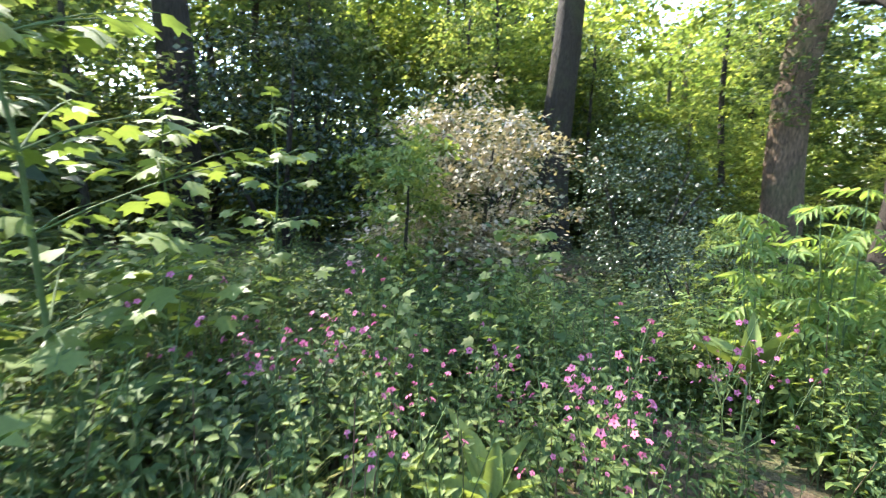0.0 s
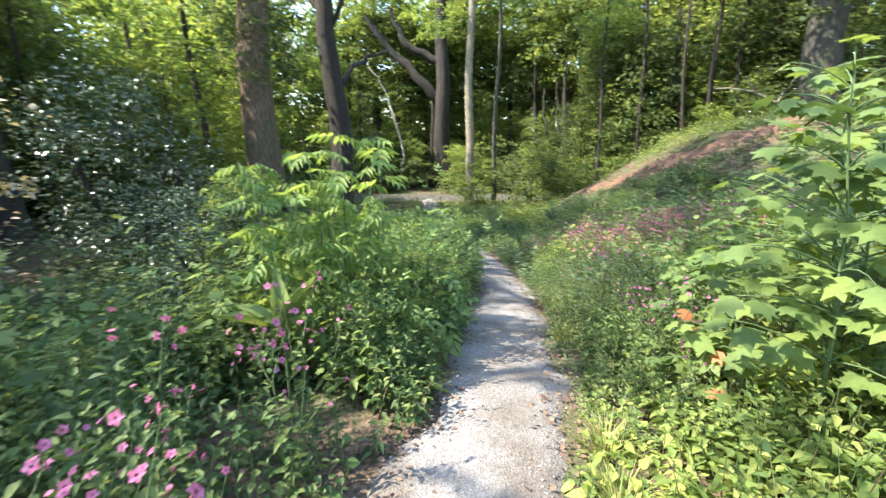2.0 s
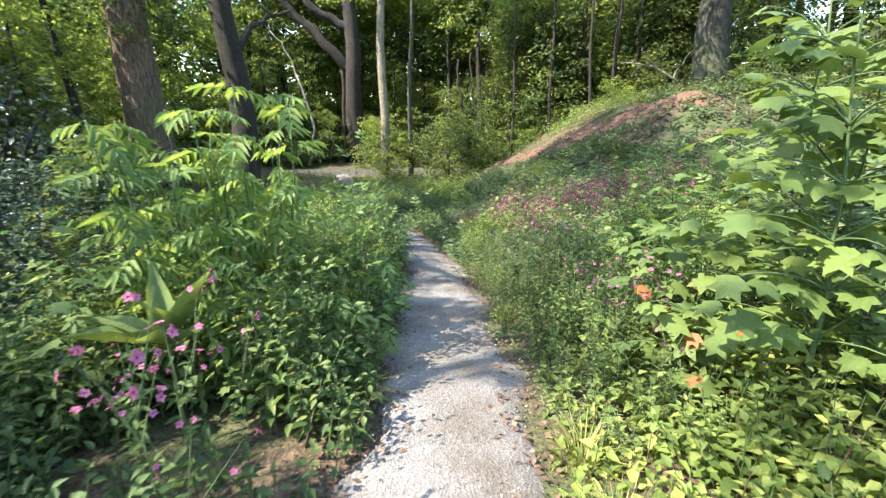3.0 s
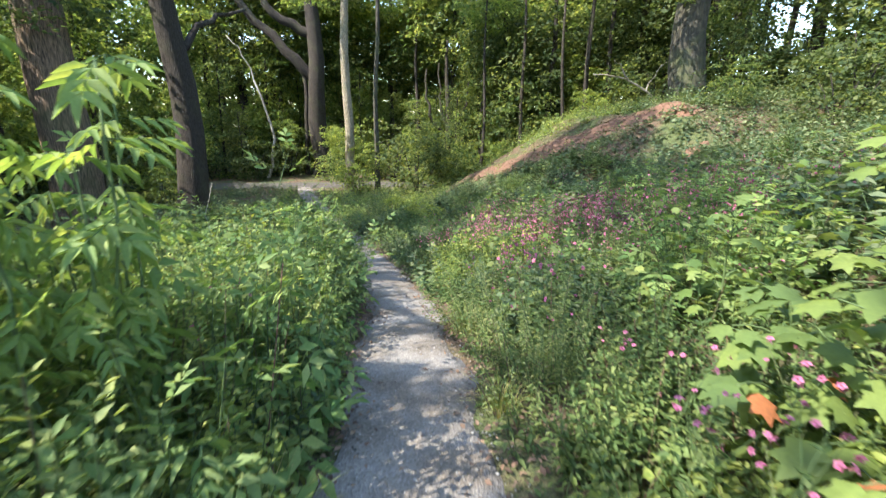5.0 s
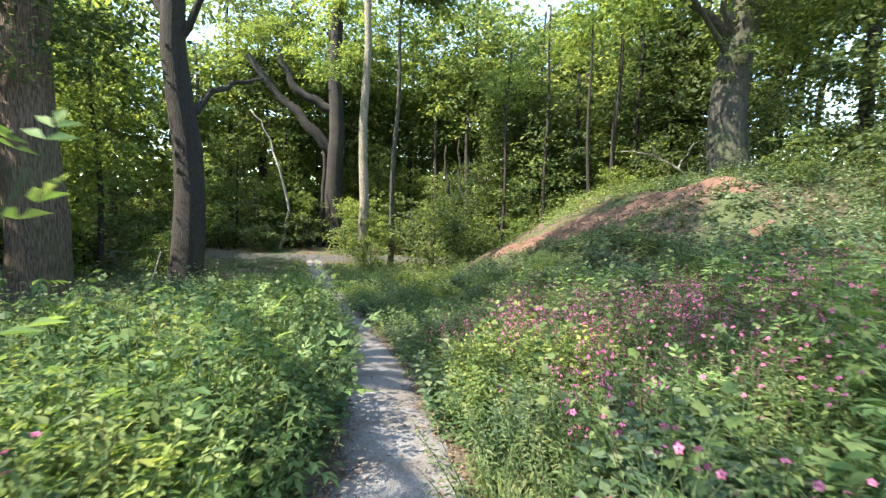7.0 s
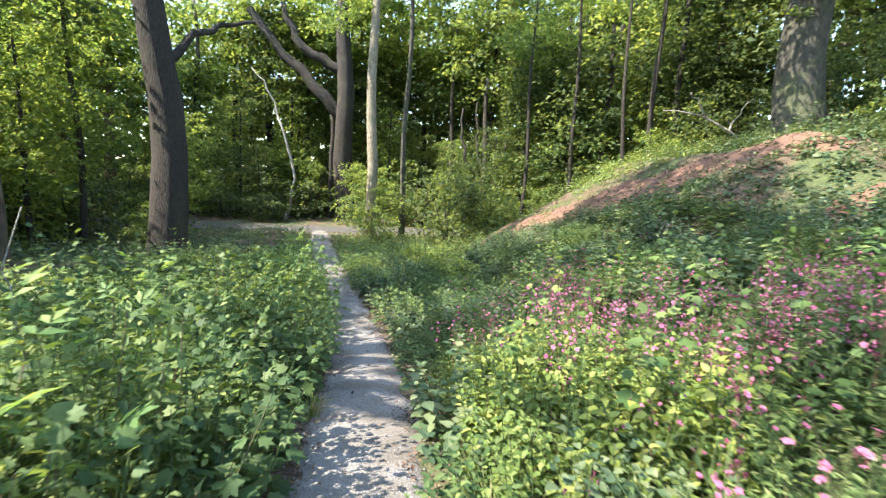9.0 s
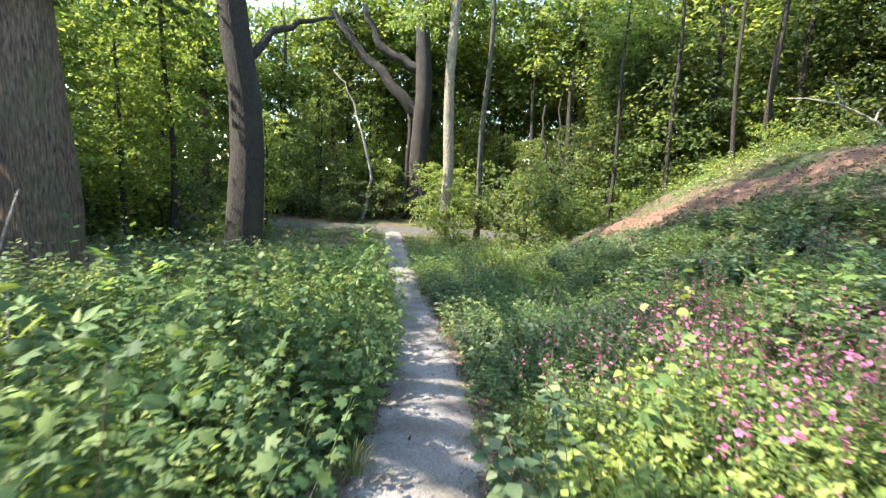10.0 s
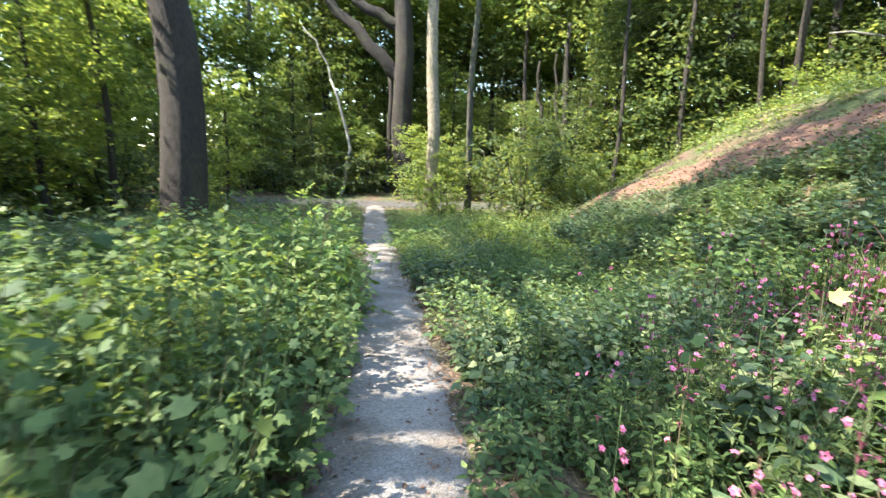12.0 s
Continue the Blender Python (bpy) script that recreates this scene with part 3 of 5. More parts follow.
while len(spots) < 76 and tries < 12000:
    tries += 1
    x, y = (rnd.uniform(-26, 26), rnd.uniform(38, 60)) if len(spots) < 36 else (rnd.uniform(-30, -14), rnd.uniform(-14, 26)) if len(spots) < 56 else (rnd.uniform(-42, 40), rnd.uniform(-24, 66))
    if x > -15 and y < 37 and not (x > 17 and y < 36) and not (y < -10 and x > -5):
        continue
    if -13 < x < -1 and y < 45 or y > 30 and -60 < x < 9 and y < 39:
        continue
    if -2.6 < x - (y - 6.8) * 0.03 < 4.4 and y > 36:   # the gap of sky
        continue
    if any((x - a) ** 2 + (y - b) ** 2 < 9 for a, b in spots):
        continue
    spots.append((x, y))
for i, (x, y) in enumerate(spots):
    s = rnd.uniform(1.0, 1.35) if y > 37 else rnd.uniform(0.8, 1.2)
    if x < -10 and y < 30:
        s = min(s, 0.039 * abs(x))
    if y > 34 and x < -10 and i % 3 or x < -14 and 16 < y < 34:
        continue
    # no light crowns right of x = 8: shade put into the leaf colour
    copy_thing(models[(0 if rnd.random() < 0.4 else 2) if x > 8 else rnd.choices(range(4), (2, 4, 1, 4))[0]], pose(x, y, float(land(x, y)), 0, 0, rnd.uniform(0, 360)) @ Matrix.Diagonal((s, s, s, 1)))


for x, y, s, k in ((-17, 21, 0.72, 1), (-20.5, 27, 0.85, 3), (-22, 12, 0.85, 0), (-19, 6, 0.72, 3), (17.5, 31.5, 1.1, 2), (21, 28, 1.1, 0), (19.5, 23, 1.0, 2), (15.8, 36, 1.1, 0), (23, 19, 1.0, 2), (0.8, 50, 1.25, 1), (-31, 41, 1.2, 0), (-26, 43.5, 1.25, 1), (-27, 24, 1.0, 1), (-25, 17.5, 0.9, 3), (-26, 34, 1.1, 1), (-21, 40.5, 1.1, 3), (-31, 29, 1.2, 0), (-30, 18, 1.1, 2), (24, 24, 1.1, 2), (22, 14, 1.0, 2), (25, 18.5, 1.0, 0), (-12.5, 48, 1.25, 2), (-16, 50, 1.35, 0), (-22, 36.5, 1.0, 3), (-9, 46.5, 0.95, 1), (-4, 49, 1.1, 3), (-1.2, 50.5, 1.0, 1), (3.6, 52, 1.05, 3), (5.4, 47, 0.9, 1), (1.4, 57, 1.1, 0)):
    copy_thing(models[k], pose(x, y, float(land(x, y)), 0, 0, rnd.uniform(0, 360)) @ Matrix.Diagonal((s, s, s, 1)))


# slender young trees in leaf from the ground up, filling the wood between the trunks
def young_tree(x, y, height, key, seed, lean=(0, 0)):
    rng = random.Random(seed)
    crowns = []
    for k in range(4):
        a, q = rng.uniform(0, TAU), 0.26 + 0.22 * k
        r = (1.1 - q) * height * 0.13
        crowns.append((CROWNS[key][k % 2], (r * math.cos(a) + lean[0] * q * height / 10, r * math.sin(a), q * height), rng.uniform(0, 360), height / 7.0 * (1.15 - 0.4 * q)))
    twigs = [((lean[0] * c[1][2] / 10, 0, c[1][2] - 0.3), c[1], (0, 0, 0.15), 0.035, 0.012) for c in crowns[1:]]
    return tree(x, y, height, 0.075 + height * 0.005, M_DARKBARK, crowns, twigs, lean, "slender young tree in leaf from low down", "young trees", "young_tree", seed, 7, 0.2)


youngs = [young_tree(-13.2, 23.5, 7.5, "low_young", 401), young_tree(6.4, 35.0, 8.0, "low_mid", 402, (0.4, 0)), young_tree(-9.4, 43.5, 9.0, "low_young", 403), young_tree(16.0, 33.0, 8.0, "low_dark", 404)]
for i, (x, y, sc, k) in enumerate(((-15.6, 27.0, 1.0, 0), (-11.4, 30.6, 0.8, 0), (-17.5, 31.5, 1.1, 2), (-14.0, 19.0, 0.9, 0), (-16.8, 15.4, 1.0, 1), (-12.4, 40.6, 1.0, 1), (-15.8, 42.0, 1.2, 2), (-7.4, 46.0, 1.1, 0),
                                   (-6.4, 48.5, 1.3, 2), (-10.4, 47.5, 1.3, 0), (-3.6, 46.5, 1.2, 0), (-2.0, 43.5, 0.9, 2), (0.6, 45.0, 0.8, 1), (2.4, 39.0, 0.7, 1), (4.4, 43.0, 0.9, 0), (7.4, 41.0, 1.2, 1), (9.8, 38.4, 1.2, 3), (11.6, 35.2, 1.0, 1), (14.6, 29.6, 0.9, 3), (12.6, 32.4, 1.0, 2),
                                   (9.0, 34.4, 0.9, 3), (17.4, 25.0, 1.0, 1), (19.0, 30.0, 1.2, 3), (-10.8, 39.8, 0.6, 3), (-19.5, 32.5, 1.3, 0), (-21.5, 29.0, 1.2, 2), (14.8, 36.0, 1.2, 1), (5.2, 37.4, 0.8, 3),
                                   (-12.8, 12.0, 0.9, 3), (-13.2, 7.2, 0.9, 1), (-12.6, 2.4, 0.9, 3), (-11.0, -3.4, 0.9, 1), (-14.2, 0.0, 1.1, 2), (-15.0, 9.4, 1.2, 0), (-9.6, -2.0, 0.7, 3), (18.0, 17.0, 0.9, 3), (20.5, 21.0, 1.0, 3), (17.5, 12.5, 0.9, 3), (20.0, 11.0, 1.0, 1))):
    copy_thing(youngs[k], pose(x, y, float(land(x, y)), 0, 0, 67 * i % 360) @ Matrix.Diagonal((sc, sc, sc, 1)))


# ---- shrubs ----
def shrub(name, x, y, height, crowns, label, bark=M_DARKBARK, stems=4, seed=0, group=""):
    rng = random.Random(seed)
    z = float(land(x, y))
    root = tagged(new(name), label, "shrub", group)
    root.matrix_world = pose(x, y, z)
    for i in range(stems):
        a = TAU * i / stems + rng.uniform(-0.4, 0.4)
        s = height * rng.uniform(0.2, 0.35)
        V, F = tube(bend((0.06 * math.cos(a), 0.06 * math.sin(a), -0.1), (s * math.cos(a), s * math.sin(a), height * rng.uniform(0.6, 0.8)), (0, 0, 0.1), 6, 0.02, seed + i), np.linspace(0.035, 0.01, 6) * height / 2.2, 6)
        child("stem", mesh_of("stem", V, F, bark), root)
    for me, place, turn, sc in crowns:
        ob = child("foliage", me, root)
        ob.matrix_basis = pose(*place, 0, 0, turn) @ Matrix.Diagonal((*sc, 1))
    return root


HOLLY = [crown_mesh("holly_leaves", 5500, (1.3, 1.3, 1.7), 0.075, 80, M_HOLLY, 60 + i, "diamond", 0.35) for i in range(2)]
HOLLY_LIT = crown_mesh("holly_leaves", 8000, (1.25, 1.25, 1.55), 0.075, 90, M_HOLLY_LIT, 63, "diamond", 0.35)
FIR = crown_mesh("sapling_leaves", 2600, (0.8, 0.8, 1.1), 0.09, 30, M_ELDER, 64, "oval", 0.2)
shrub("holly_bush", -6.5, 3.75, 3.2, [(HOLLY_LIT, (0, 0, 1.95), 0, (1.15, 1.15, 1.15)), (HOLLY_LIT, (0.3, -0.8, 0.8), 80, (1.1, 1.1, 0.6))], "tall glossy holly bush with sunlight in its pale leaf colour", seed=1)
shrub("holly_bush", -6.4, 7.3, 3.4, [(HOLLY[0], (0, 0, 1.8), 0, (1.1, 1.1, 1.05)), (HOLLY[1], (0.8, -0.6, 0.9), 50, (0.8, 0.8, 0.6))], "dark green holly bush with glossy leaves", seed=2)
shrub("holly_bush", -3.05, 4.65, 1.7, [(HOLLY[1], (0, 0, 0.95), 20, (0.5, 0.5, 0.5)), (FIR, (0.1, 0, 1.3), 20, (0.45, 0.45, 0.45))], "small dark holly with light new tips", seed=3)
shrub("young_hornbeam", -5.5, 2.1, 2.4, [(FIR, (0, 0, 1.4), 0, (0.95, 0.95, 1.0))], "young tree with layered light green sprays", stems=1, seed=4)
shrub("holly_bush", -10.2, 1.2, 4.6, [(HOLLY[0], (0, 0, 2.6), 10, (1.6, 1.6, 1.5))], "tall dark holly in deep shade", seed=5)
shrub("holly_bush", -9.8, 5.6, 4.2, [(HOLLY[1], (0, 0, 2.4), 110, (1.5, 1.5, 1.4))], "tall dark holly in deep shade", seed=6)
shrub("bush", -1.7, 30.2, 2.0, [(pick("low_young"), (0, 0, 0.9), 0, (0.75, 0.75, 0.8))], "light green bush at the foot of the pale trunk", seed=7)
shrub("bush", 1.7, 29.8, 3.6, [(pick("low_dark"), (0, 0, 2.3), 0, (1.2, 1.2, 1.2)), (pick("low_dark"), (0.6, -0.3, 1.2), 30, (1.2, 1.2, 0.8)), (pick("low_mid"), (1.8, 0.5, 2.0), 75, (1.0, 1.0, 1.0)), (pick("low_dark"), (0.8, 0.4, 3.4), 75, (0.8, 0.8, 0.8))], "dense green shrub where bank meets path", seed=8)
shrub("bush", 1.4, 21.2, 0.9, [(CROWNS["low_young"][0], (0, 0, 0.5), 0, (0.55, 0.55, 0.4))], "low sunlit yellow-green bush at the bank foot", seed=17)
shrub("bush", 0.2, 23.0, 1.0, [(CROWNS["low_young"][1], (0, 0, 0.5), 50, (0.5, 0.5, 0.42))], "low sunlit yellow-green bush at the bank foot", seed=18)
shrub("bush", 7.2, 32.5, 2.6, [(pick("low_young"), (0, 0, 2.2), 70, (0.9, 0.9, 0.8))], "light green shrub on the far slope", seed=9)
brush = [shrub("bush", -20 - 4 * i, 46, 3.2, [(CROWNS[k][0], (0, 0, 1.7), 0, (1.2, 1.2, 1.1)), (CROWNS[k][1], (1.2, 0.5, 1.1), 90, (0.9, 0.9, 0.8))], "leafy woodland understorey bush", seed=20 + i, group="understorey")
         for i, k in enumerate(("low_dark", "low_mid", "low_young"))]
spots, tries = [], 0
while len(spots) < 84 and tries < 9000:
    tries += 1
    x, y = rnd.uniform(-32, 30), rnd.uniform(-16, 56)
    if x > -11.5 and y < 38 and not (x > 15 and y < 34) and not (y < -8 and x < -5):
        continue
    if 32.5 < y < 39 and x < 9:
        continue
    if 5 < x < 16 and 10 < y < 27 or (-8 < x < -2 and y < 40):
        continue
    if any((x - a) ** 2 + (y - b) ** 2 < 5 for a, b in spots):
        continue
    spots.append((x, y))
for x, y in spots:
    s = rnd.uniform(0.8, 1.3)
    copy_thing(brush[rnd.choices((0, 1, 2), (3, 4, 4))[0]], pose(x, y, float(land(x, y)), 0, 0, rnd.uniform(0, 360)) @ Matrix.Diagonal((s, s, s, 1)))
for x, y, s, k in ((4.4, 31.0, 0.7, 1), (9.0, 30.5, 0.6, 2), (11.0, 27.5, 0.55, 2), (-9.5, 38.9, 0.9, 0), (-13.0, 39.4, 1.0, 0), (-16, 29.8, 0.8, 1), (-12.0, 28.5, 0.6, 2), (-17.5, 22.0, 0.9, 0), (-13.0, 18.0, 0.8, 0), (-14.0, 13.0, 0.9, 0)):
    copy_thing(brush[k], pose(x, y, float(land(x, y)), 0, 0, rnd.uniform(0, 360)) @ Matrix.Diagonal((s, s, s, 1)))


# bushes on the right mostly dark-leaved, shade put into their colour
for x, y, s, k in ((-18.5, 24, 2.1, 1), (-21.5, 21.5, 2.2, 2), (-2.5, 38.6, 1.1, 1), (0.5, 37.8, 1.2, 0), (3.0, 36.0, 1.1, 1), (5.6, 34.5, 1.0, 2), (6.5, 37.5, 1.3, 0), (9.6, 35.6, 1.3, 0), (12.0, 33.5, 1.2, 0), (12.8, 30.0, 1.0, 2), (-7.5, 40.8, 1.2, 0), (-15.5, 40, 1.3, 1), (-19, 38.6, 1.2, 0), (14.8, 27.5, 1.0, 0), (16.5, 24.0, 1.2, 0), (-10.5, 26.0, 0.55, 1), (-15.0, 33.0, 0.7, 2), (-20, 31, 1.0, 1),
                   (-13, -5, 1.6, 0), (-14.5, -1.5, 1.8, 0), (-15, 2, 1.7, 1), (-13.5, 4.2, 1.3, 2), (-15.5, 6.5, 1.8, 0), (-17, 9.5, 1.9, 1), (-16, 13, 1.8, 0), (-15.5, 17, 1.5, 1), (-18, 20, 1.8, 0), (-12, -8.5, 1.7, 0), (-8.5, -7.5, 1.5, 1), (-19, 25, 1.7, 1), (-7.0, -3.6, 1.1, 0), (-20, 15, 2.0, 2), (-20, 4, 2.0, 0), (-19, -3, 2.0, 1),
                   (11.5, 7.5, 0.8, 0), (13.0, 11.0, 0.9, 0), (12.5, 14.5, 0.7, 0), (15.0, 16.5, 0.9, 0), (11.2, 17.2, 0.45, 1), (9.5, 9.5, 0.6, 1), (7.6, 6.2, 0.55, 1), (6.2, 4.2, 0.6, 1), (9.0, 3.0, 0.9, 0), (15.5, 9.0, 1.0, 0), (6.0, 1.0, 0.7, 1), (17.0, 20.0, 1.0, 0), (12.2, 20.0, 0.4, 0)):
    copy_thing(brush[k], pose(x, y, float(land(x, y)), 0, 0, rnd.uniform(0, 360)) @ Matrix.Diagonal((s, s, s, 1)))


# ---- far woods ----
def far_woods():
    rng = np.random.default_rng(7)
    n = 56000
    a = rng.uniform(0, TAU, n)
    d = rng.uniform(52, 75, n)
    z = rng.random(n) ** 1.5 * 18 * (0.75 + 0.25 * np.sin(5 * a) * np.sin(11 * a + 1)) - 3.3
    gap = np.abs(a - radians(87.3)) < 0.045
    z = np.where(gap, z * 0.7, z)
    low = np.arange(n) % 5 < 3
    z = np.where(low, rng.uniform(-3.5, 5.5, n), z)
    d = np.where(low, rng.uniform(48, 56, n), d)
    P = np.stack((d * np.cos(a), d * np.sin(a) + 15, z), -1)
    L = rng.uniform(0.8, 1.8, n)
    v, f, s = leaves(P, rng.normal(size=(n, 3)) * np.array([1, 1, 0.5]), np.array([0, 0, 1.0]) + rng.normal(0, 0.5, (n, 3)), L, L * 0.6, "diamond")
    tagged(new("far_woods", mesh_from("far_woods", v, f, s, [M_CROWN])), "distant green woodland closing the view", "woodland", kind="stuff")


far_woods()


# ---- undergrowth ----
def scatter(n, x0, x1, y0, y1, keep, rng):
    x, y = rng.uniform(x0, x1, n), rng.uniform(y0, y1, n)
    k = keep(x, y)
    return x[k], y[k]


def herb_arrays(x, y, h, leaf, rng, gap=0.085, slim=0.55, shape="oval", mats=(0, 1), bare=0.15, droop=0.22, foot=None, lean=None):
    """Upright stems with crossed pairs of leaves, longest below the middle."""
    n = len(x)
    A = np.stack((x, y, land(x, y) - 0.02 if foot is None else foot), -1)
    lean = rng.normal(0, 0.17, (n, 2)) + (0 if lean is None else lean)
    B = A + np.stack((lean[:, 0] * h, lean[:, 1] * h, h), -1)
    chunks = [(*stalks(A, B, 0.0045, 0.002), mats[1])]
    turn = rng.uniform(0, TAU, n)
    for k in range(int(np.max(h) / gap)):
        s = (bare + (1 - bare) * (k + 0.5) * gap / h)
        on = s < 1.02
        if not on.any():
            break
        for side in (0, 1):
            a = turn[on] + k * (TAU / 4 + 0.25) + side * math.pi + rng.normal(0, 0.25, on.sum())
            P = A[on] + (B - A)[on] * np.minimum(s[on], 1)[:, None]
            D = np.stack((np.cos(a), np.sin(a), rng.normal(-droop + 0.9 * (s[on] > 0.85), 0.25)), -1)
            L = leaf * (1.15 - 0.65 * s[on] ** 2) * rng.uniform(0.7, 1.25, on.sum())
            P = P + unit(D) * (0.25 * L)[:, None]
            N = np.array([0, 0, 1.0]) + rng.normal(0, 0.25, (on.sum(), 3))
            chunks.append((*leaves(P, D, N, L, L * slim * rng.uniform(0.85, 1.15, on.sum()), shape), mats[0]))
    return chunks


def bed(name, label, x, y, h, leaf, leaf_m, seed, **kw):
    rng = np.random.default_rng(seed)
    h = np.minimum(h * rng.uniform(0.6, 1.2, len(h)), 1.42)
    v, f, s, i = merge(herb_arrays(x, y, h, leaf, rng, **kw))
    return tagged(new(name, mesh_from(name, v, f, s, [leaf_m, M_STEM], i)), label, "plants", kind="stuff")


def lump(x, y, k=1.0):
    return 0.5 + 0.25 * np.sin(k * (1.7 * x + 0.6 * y)) * np.sin(k * (1.3 * y - 0.5 * x) + 1) + 0.25 * np.sin(k * (2.9 * y + 1.1 * x) + 2)


def edge(x, y):
    return np.abs(x - path_x(y)) - half_width(y + 7.3 * (x > path_x(y)))


rng = np.random.default_rng(3)
# in front of the first view: mixed campion leaves and nettles
x, y = scatter(3300, -6.5, -0.4, -3.5, 4.0, lambda x, y: (edge(x, y) > 0.04) & (np.hypot(x, y) > 1.05) & (np.hypot(x + 1.7, y - 3.15) > 0.5), rng)
bed("nettles", "dense green nettles and campion leaves beside the path", x, y, np.clip(0.25 + 0.55 * edge(x, y), 0.2, 0.7) * (0.6 + 0.7 * lump(x, y, 1.6)), 0.08, M_NETTLE, 31)
# bright thicket around the elder
x, y = scatter(960, -3.0, -0.5, 3.2, 7.0, lambda x, y: (edge(x, y) > 0.03) & (x < path_x(y)) & (np.hypot(x + 1.83, y - 3.3) > 0.4), rng)
bed("thicket", "bright yellow-green leafy thicket beside the path", x, y, np.clip(0.25 + 1.2 * edge(x, y), 0.25, 0.85) * (0.75 + 0.5 * lump(x, y, 2)), 0.08, M_ELDER, 32, slim=0.55, gap=0.075, droop=0.15)
# long bed down the near side
for seed, tone, side in ((33, M_NETTLE, 1), (53, M_ELDER, -1)):
    x, y = scatter(2500, -5.8, -0.4, 6.4, 20.0, lambda x, y: (edge(x, y) > 0.04) & (np.hypot(x + 7.75, y - 22.0) > 1.6) & (x < path_x(y)) & (side * (lump(x, y, 2.2) - 0.5 + rng.normal(0, 0.12, len(x))) > 0), rng)
    bed("nettles", "dense waist-high green nettles along the path", x, y, np.clip(0.2 + 1.3 * edge(x, y), 0.15, 0.8) * (1 - 0.4 * smooth(1.2, 2.6, edge(x, y))) * (0.5 + 0.9 * lump(x, y, 1.5)), 0.09, tone, seed, slim=0.55 if side > 0 else 0.48)
# low bright plants at the first bend
x, y = scatter(700, -0.1, 2.4, 0.8, 4.2, lambda x, y: edge(x, y) > 0.06, rng)
bed("ground_elder", "low bright green leaves at the path's edge", x, y, np.clip(0.12 + 0.35 * edge(x, y), 0.12, 0.5), 0.09, M_LIME, 35, slim=0.65, gap=0.07)
x, y = scatter(2300, -0.1, 6.5, 2.5, 8.0, lambda x, y: (edge(x, y) > 0.06) & (x > path_x(y)) & ((y > 3.7) | (x > 2.2)), rng)
bed("nettles", "green nettles on the foot of the bank", x, y, np.clip(0.15 + 0.4 * edge(x, y), 0.12, 0.5) * (0.6 + 0.8 * lump(x, y, 1.8)), 0.075, M_NETTLE, 36, slim=0.42)
x, y = scatter(3200, -1.0, 6.0, 7.5, 15.0, lambda x, y: (edge(x, y) > 0.06) & (x > path_x(y)), rng)
bed("campion_leaves", "soft green campion foliage on the slope", x, y, np.clip(0.12 + 0.45 * edge(x, y), 0.12, 0.45) * (0.6 + 0.8 * lump(x, y, 1.8)), 0.08, M_NETTLE, 37, slim=0.45)
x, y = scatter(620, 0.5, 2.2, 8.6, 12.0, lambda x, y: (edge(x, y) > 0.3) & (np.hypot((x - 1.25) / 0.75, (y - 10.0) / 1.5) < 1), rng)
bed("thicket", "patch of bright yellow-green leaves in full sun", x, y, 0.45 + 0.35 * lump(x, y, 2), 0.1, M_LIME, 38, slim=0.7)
# carpet on the bank and beyond, shade put into its blue-green leaf colour
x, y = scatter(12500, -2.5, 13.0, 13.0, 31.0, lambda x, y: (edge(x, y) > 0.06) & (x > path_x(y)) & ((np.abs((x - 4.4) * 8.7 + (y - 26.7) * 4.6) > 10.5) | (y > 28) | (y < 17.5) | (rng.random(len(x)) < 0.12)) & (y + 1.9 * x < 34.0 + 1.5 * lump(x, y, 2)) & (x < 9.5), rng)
bed("brambles", "bramble carpet on the bank with shade in its blue-green colour", x, y, 0.1 + 0.38 * lump(x, y, 1.7) ** 1.5, 0.14, M_BLUE, 39, slim=0.7, gap=0.12, shape="diamond")
# brambles along the top: sunlight put into the lighter leaf colour
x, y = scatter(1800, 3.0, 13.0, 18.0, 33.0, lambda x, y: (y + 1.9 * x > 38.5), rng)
bed("brambles", "brambles along the top of the bank with sunlight in their green", x, y, 0.35 + 0.4 * lump(x, y, 1.3), 0.15, M_ELDER, 40, slim=0.6, gap=0.12, shape="diamond")
x, y = scatter(2600, -6.0, 3.5, 15.0, 32.0, lambda x, y: edge(x, y) > 0.08, rng)
bed("undergrowth", "mixed green plants along the lower path", x, y, 0.25 + 0.45 * lump(x, y, 0.9), 0.12, M_ELDER, 41, slim=0.6, gap=0.11, shape="diamond")
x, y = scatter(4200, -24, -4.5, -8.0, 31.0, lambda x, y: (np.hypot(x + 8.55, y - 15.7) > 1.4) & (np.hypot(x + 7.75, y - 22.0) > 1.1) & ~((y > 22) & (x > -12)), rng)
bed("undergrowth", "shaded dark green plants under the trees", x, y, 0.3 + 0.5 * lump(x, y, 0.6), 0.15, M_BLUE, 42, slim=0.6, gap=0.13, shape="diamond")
x, y = scatter(8200, 4.5, 20.0, -6.0, 26.0, lambda x, y: (x > 5.5) & ~((y > 14) & (x < 9.4)), rng)
bed("undergrowth", "mixed green plants over the top of the bank", x, y, 0.3 + 0.45 * lump(x, y, 0.9), 0.15, M_BLUE, 43, slim=0.6, gap=0.11, shape="diamond")
x, y = scatter(1300, -14.0, -4.4, 22.5, 33.2, lambda x, y: (edge(x, y) > 0.3) & (np.hypot(x + 7.75, y - 22.0) > 1.1) & (lump(x, y, 0.8) > 0.35), rng)
bed("undergrowth", "low shaded plants before the forest track", x, y, 0.25 + 0.5 * lump(x, y, 1.1), 0.13, M_BLUE, 45, slim=0.6, gap=0.12, shape="diamond")
x, y = scatter(900, 0.6, 6.0, -5.0, 2.0, lambda x, y: (edge(x, y) > 0.2) & (np.hypot(x, y) > 0.9), rng)
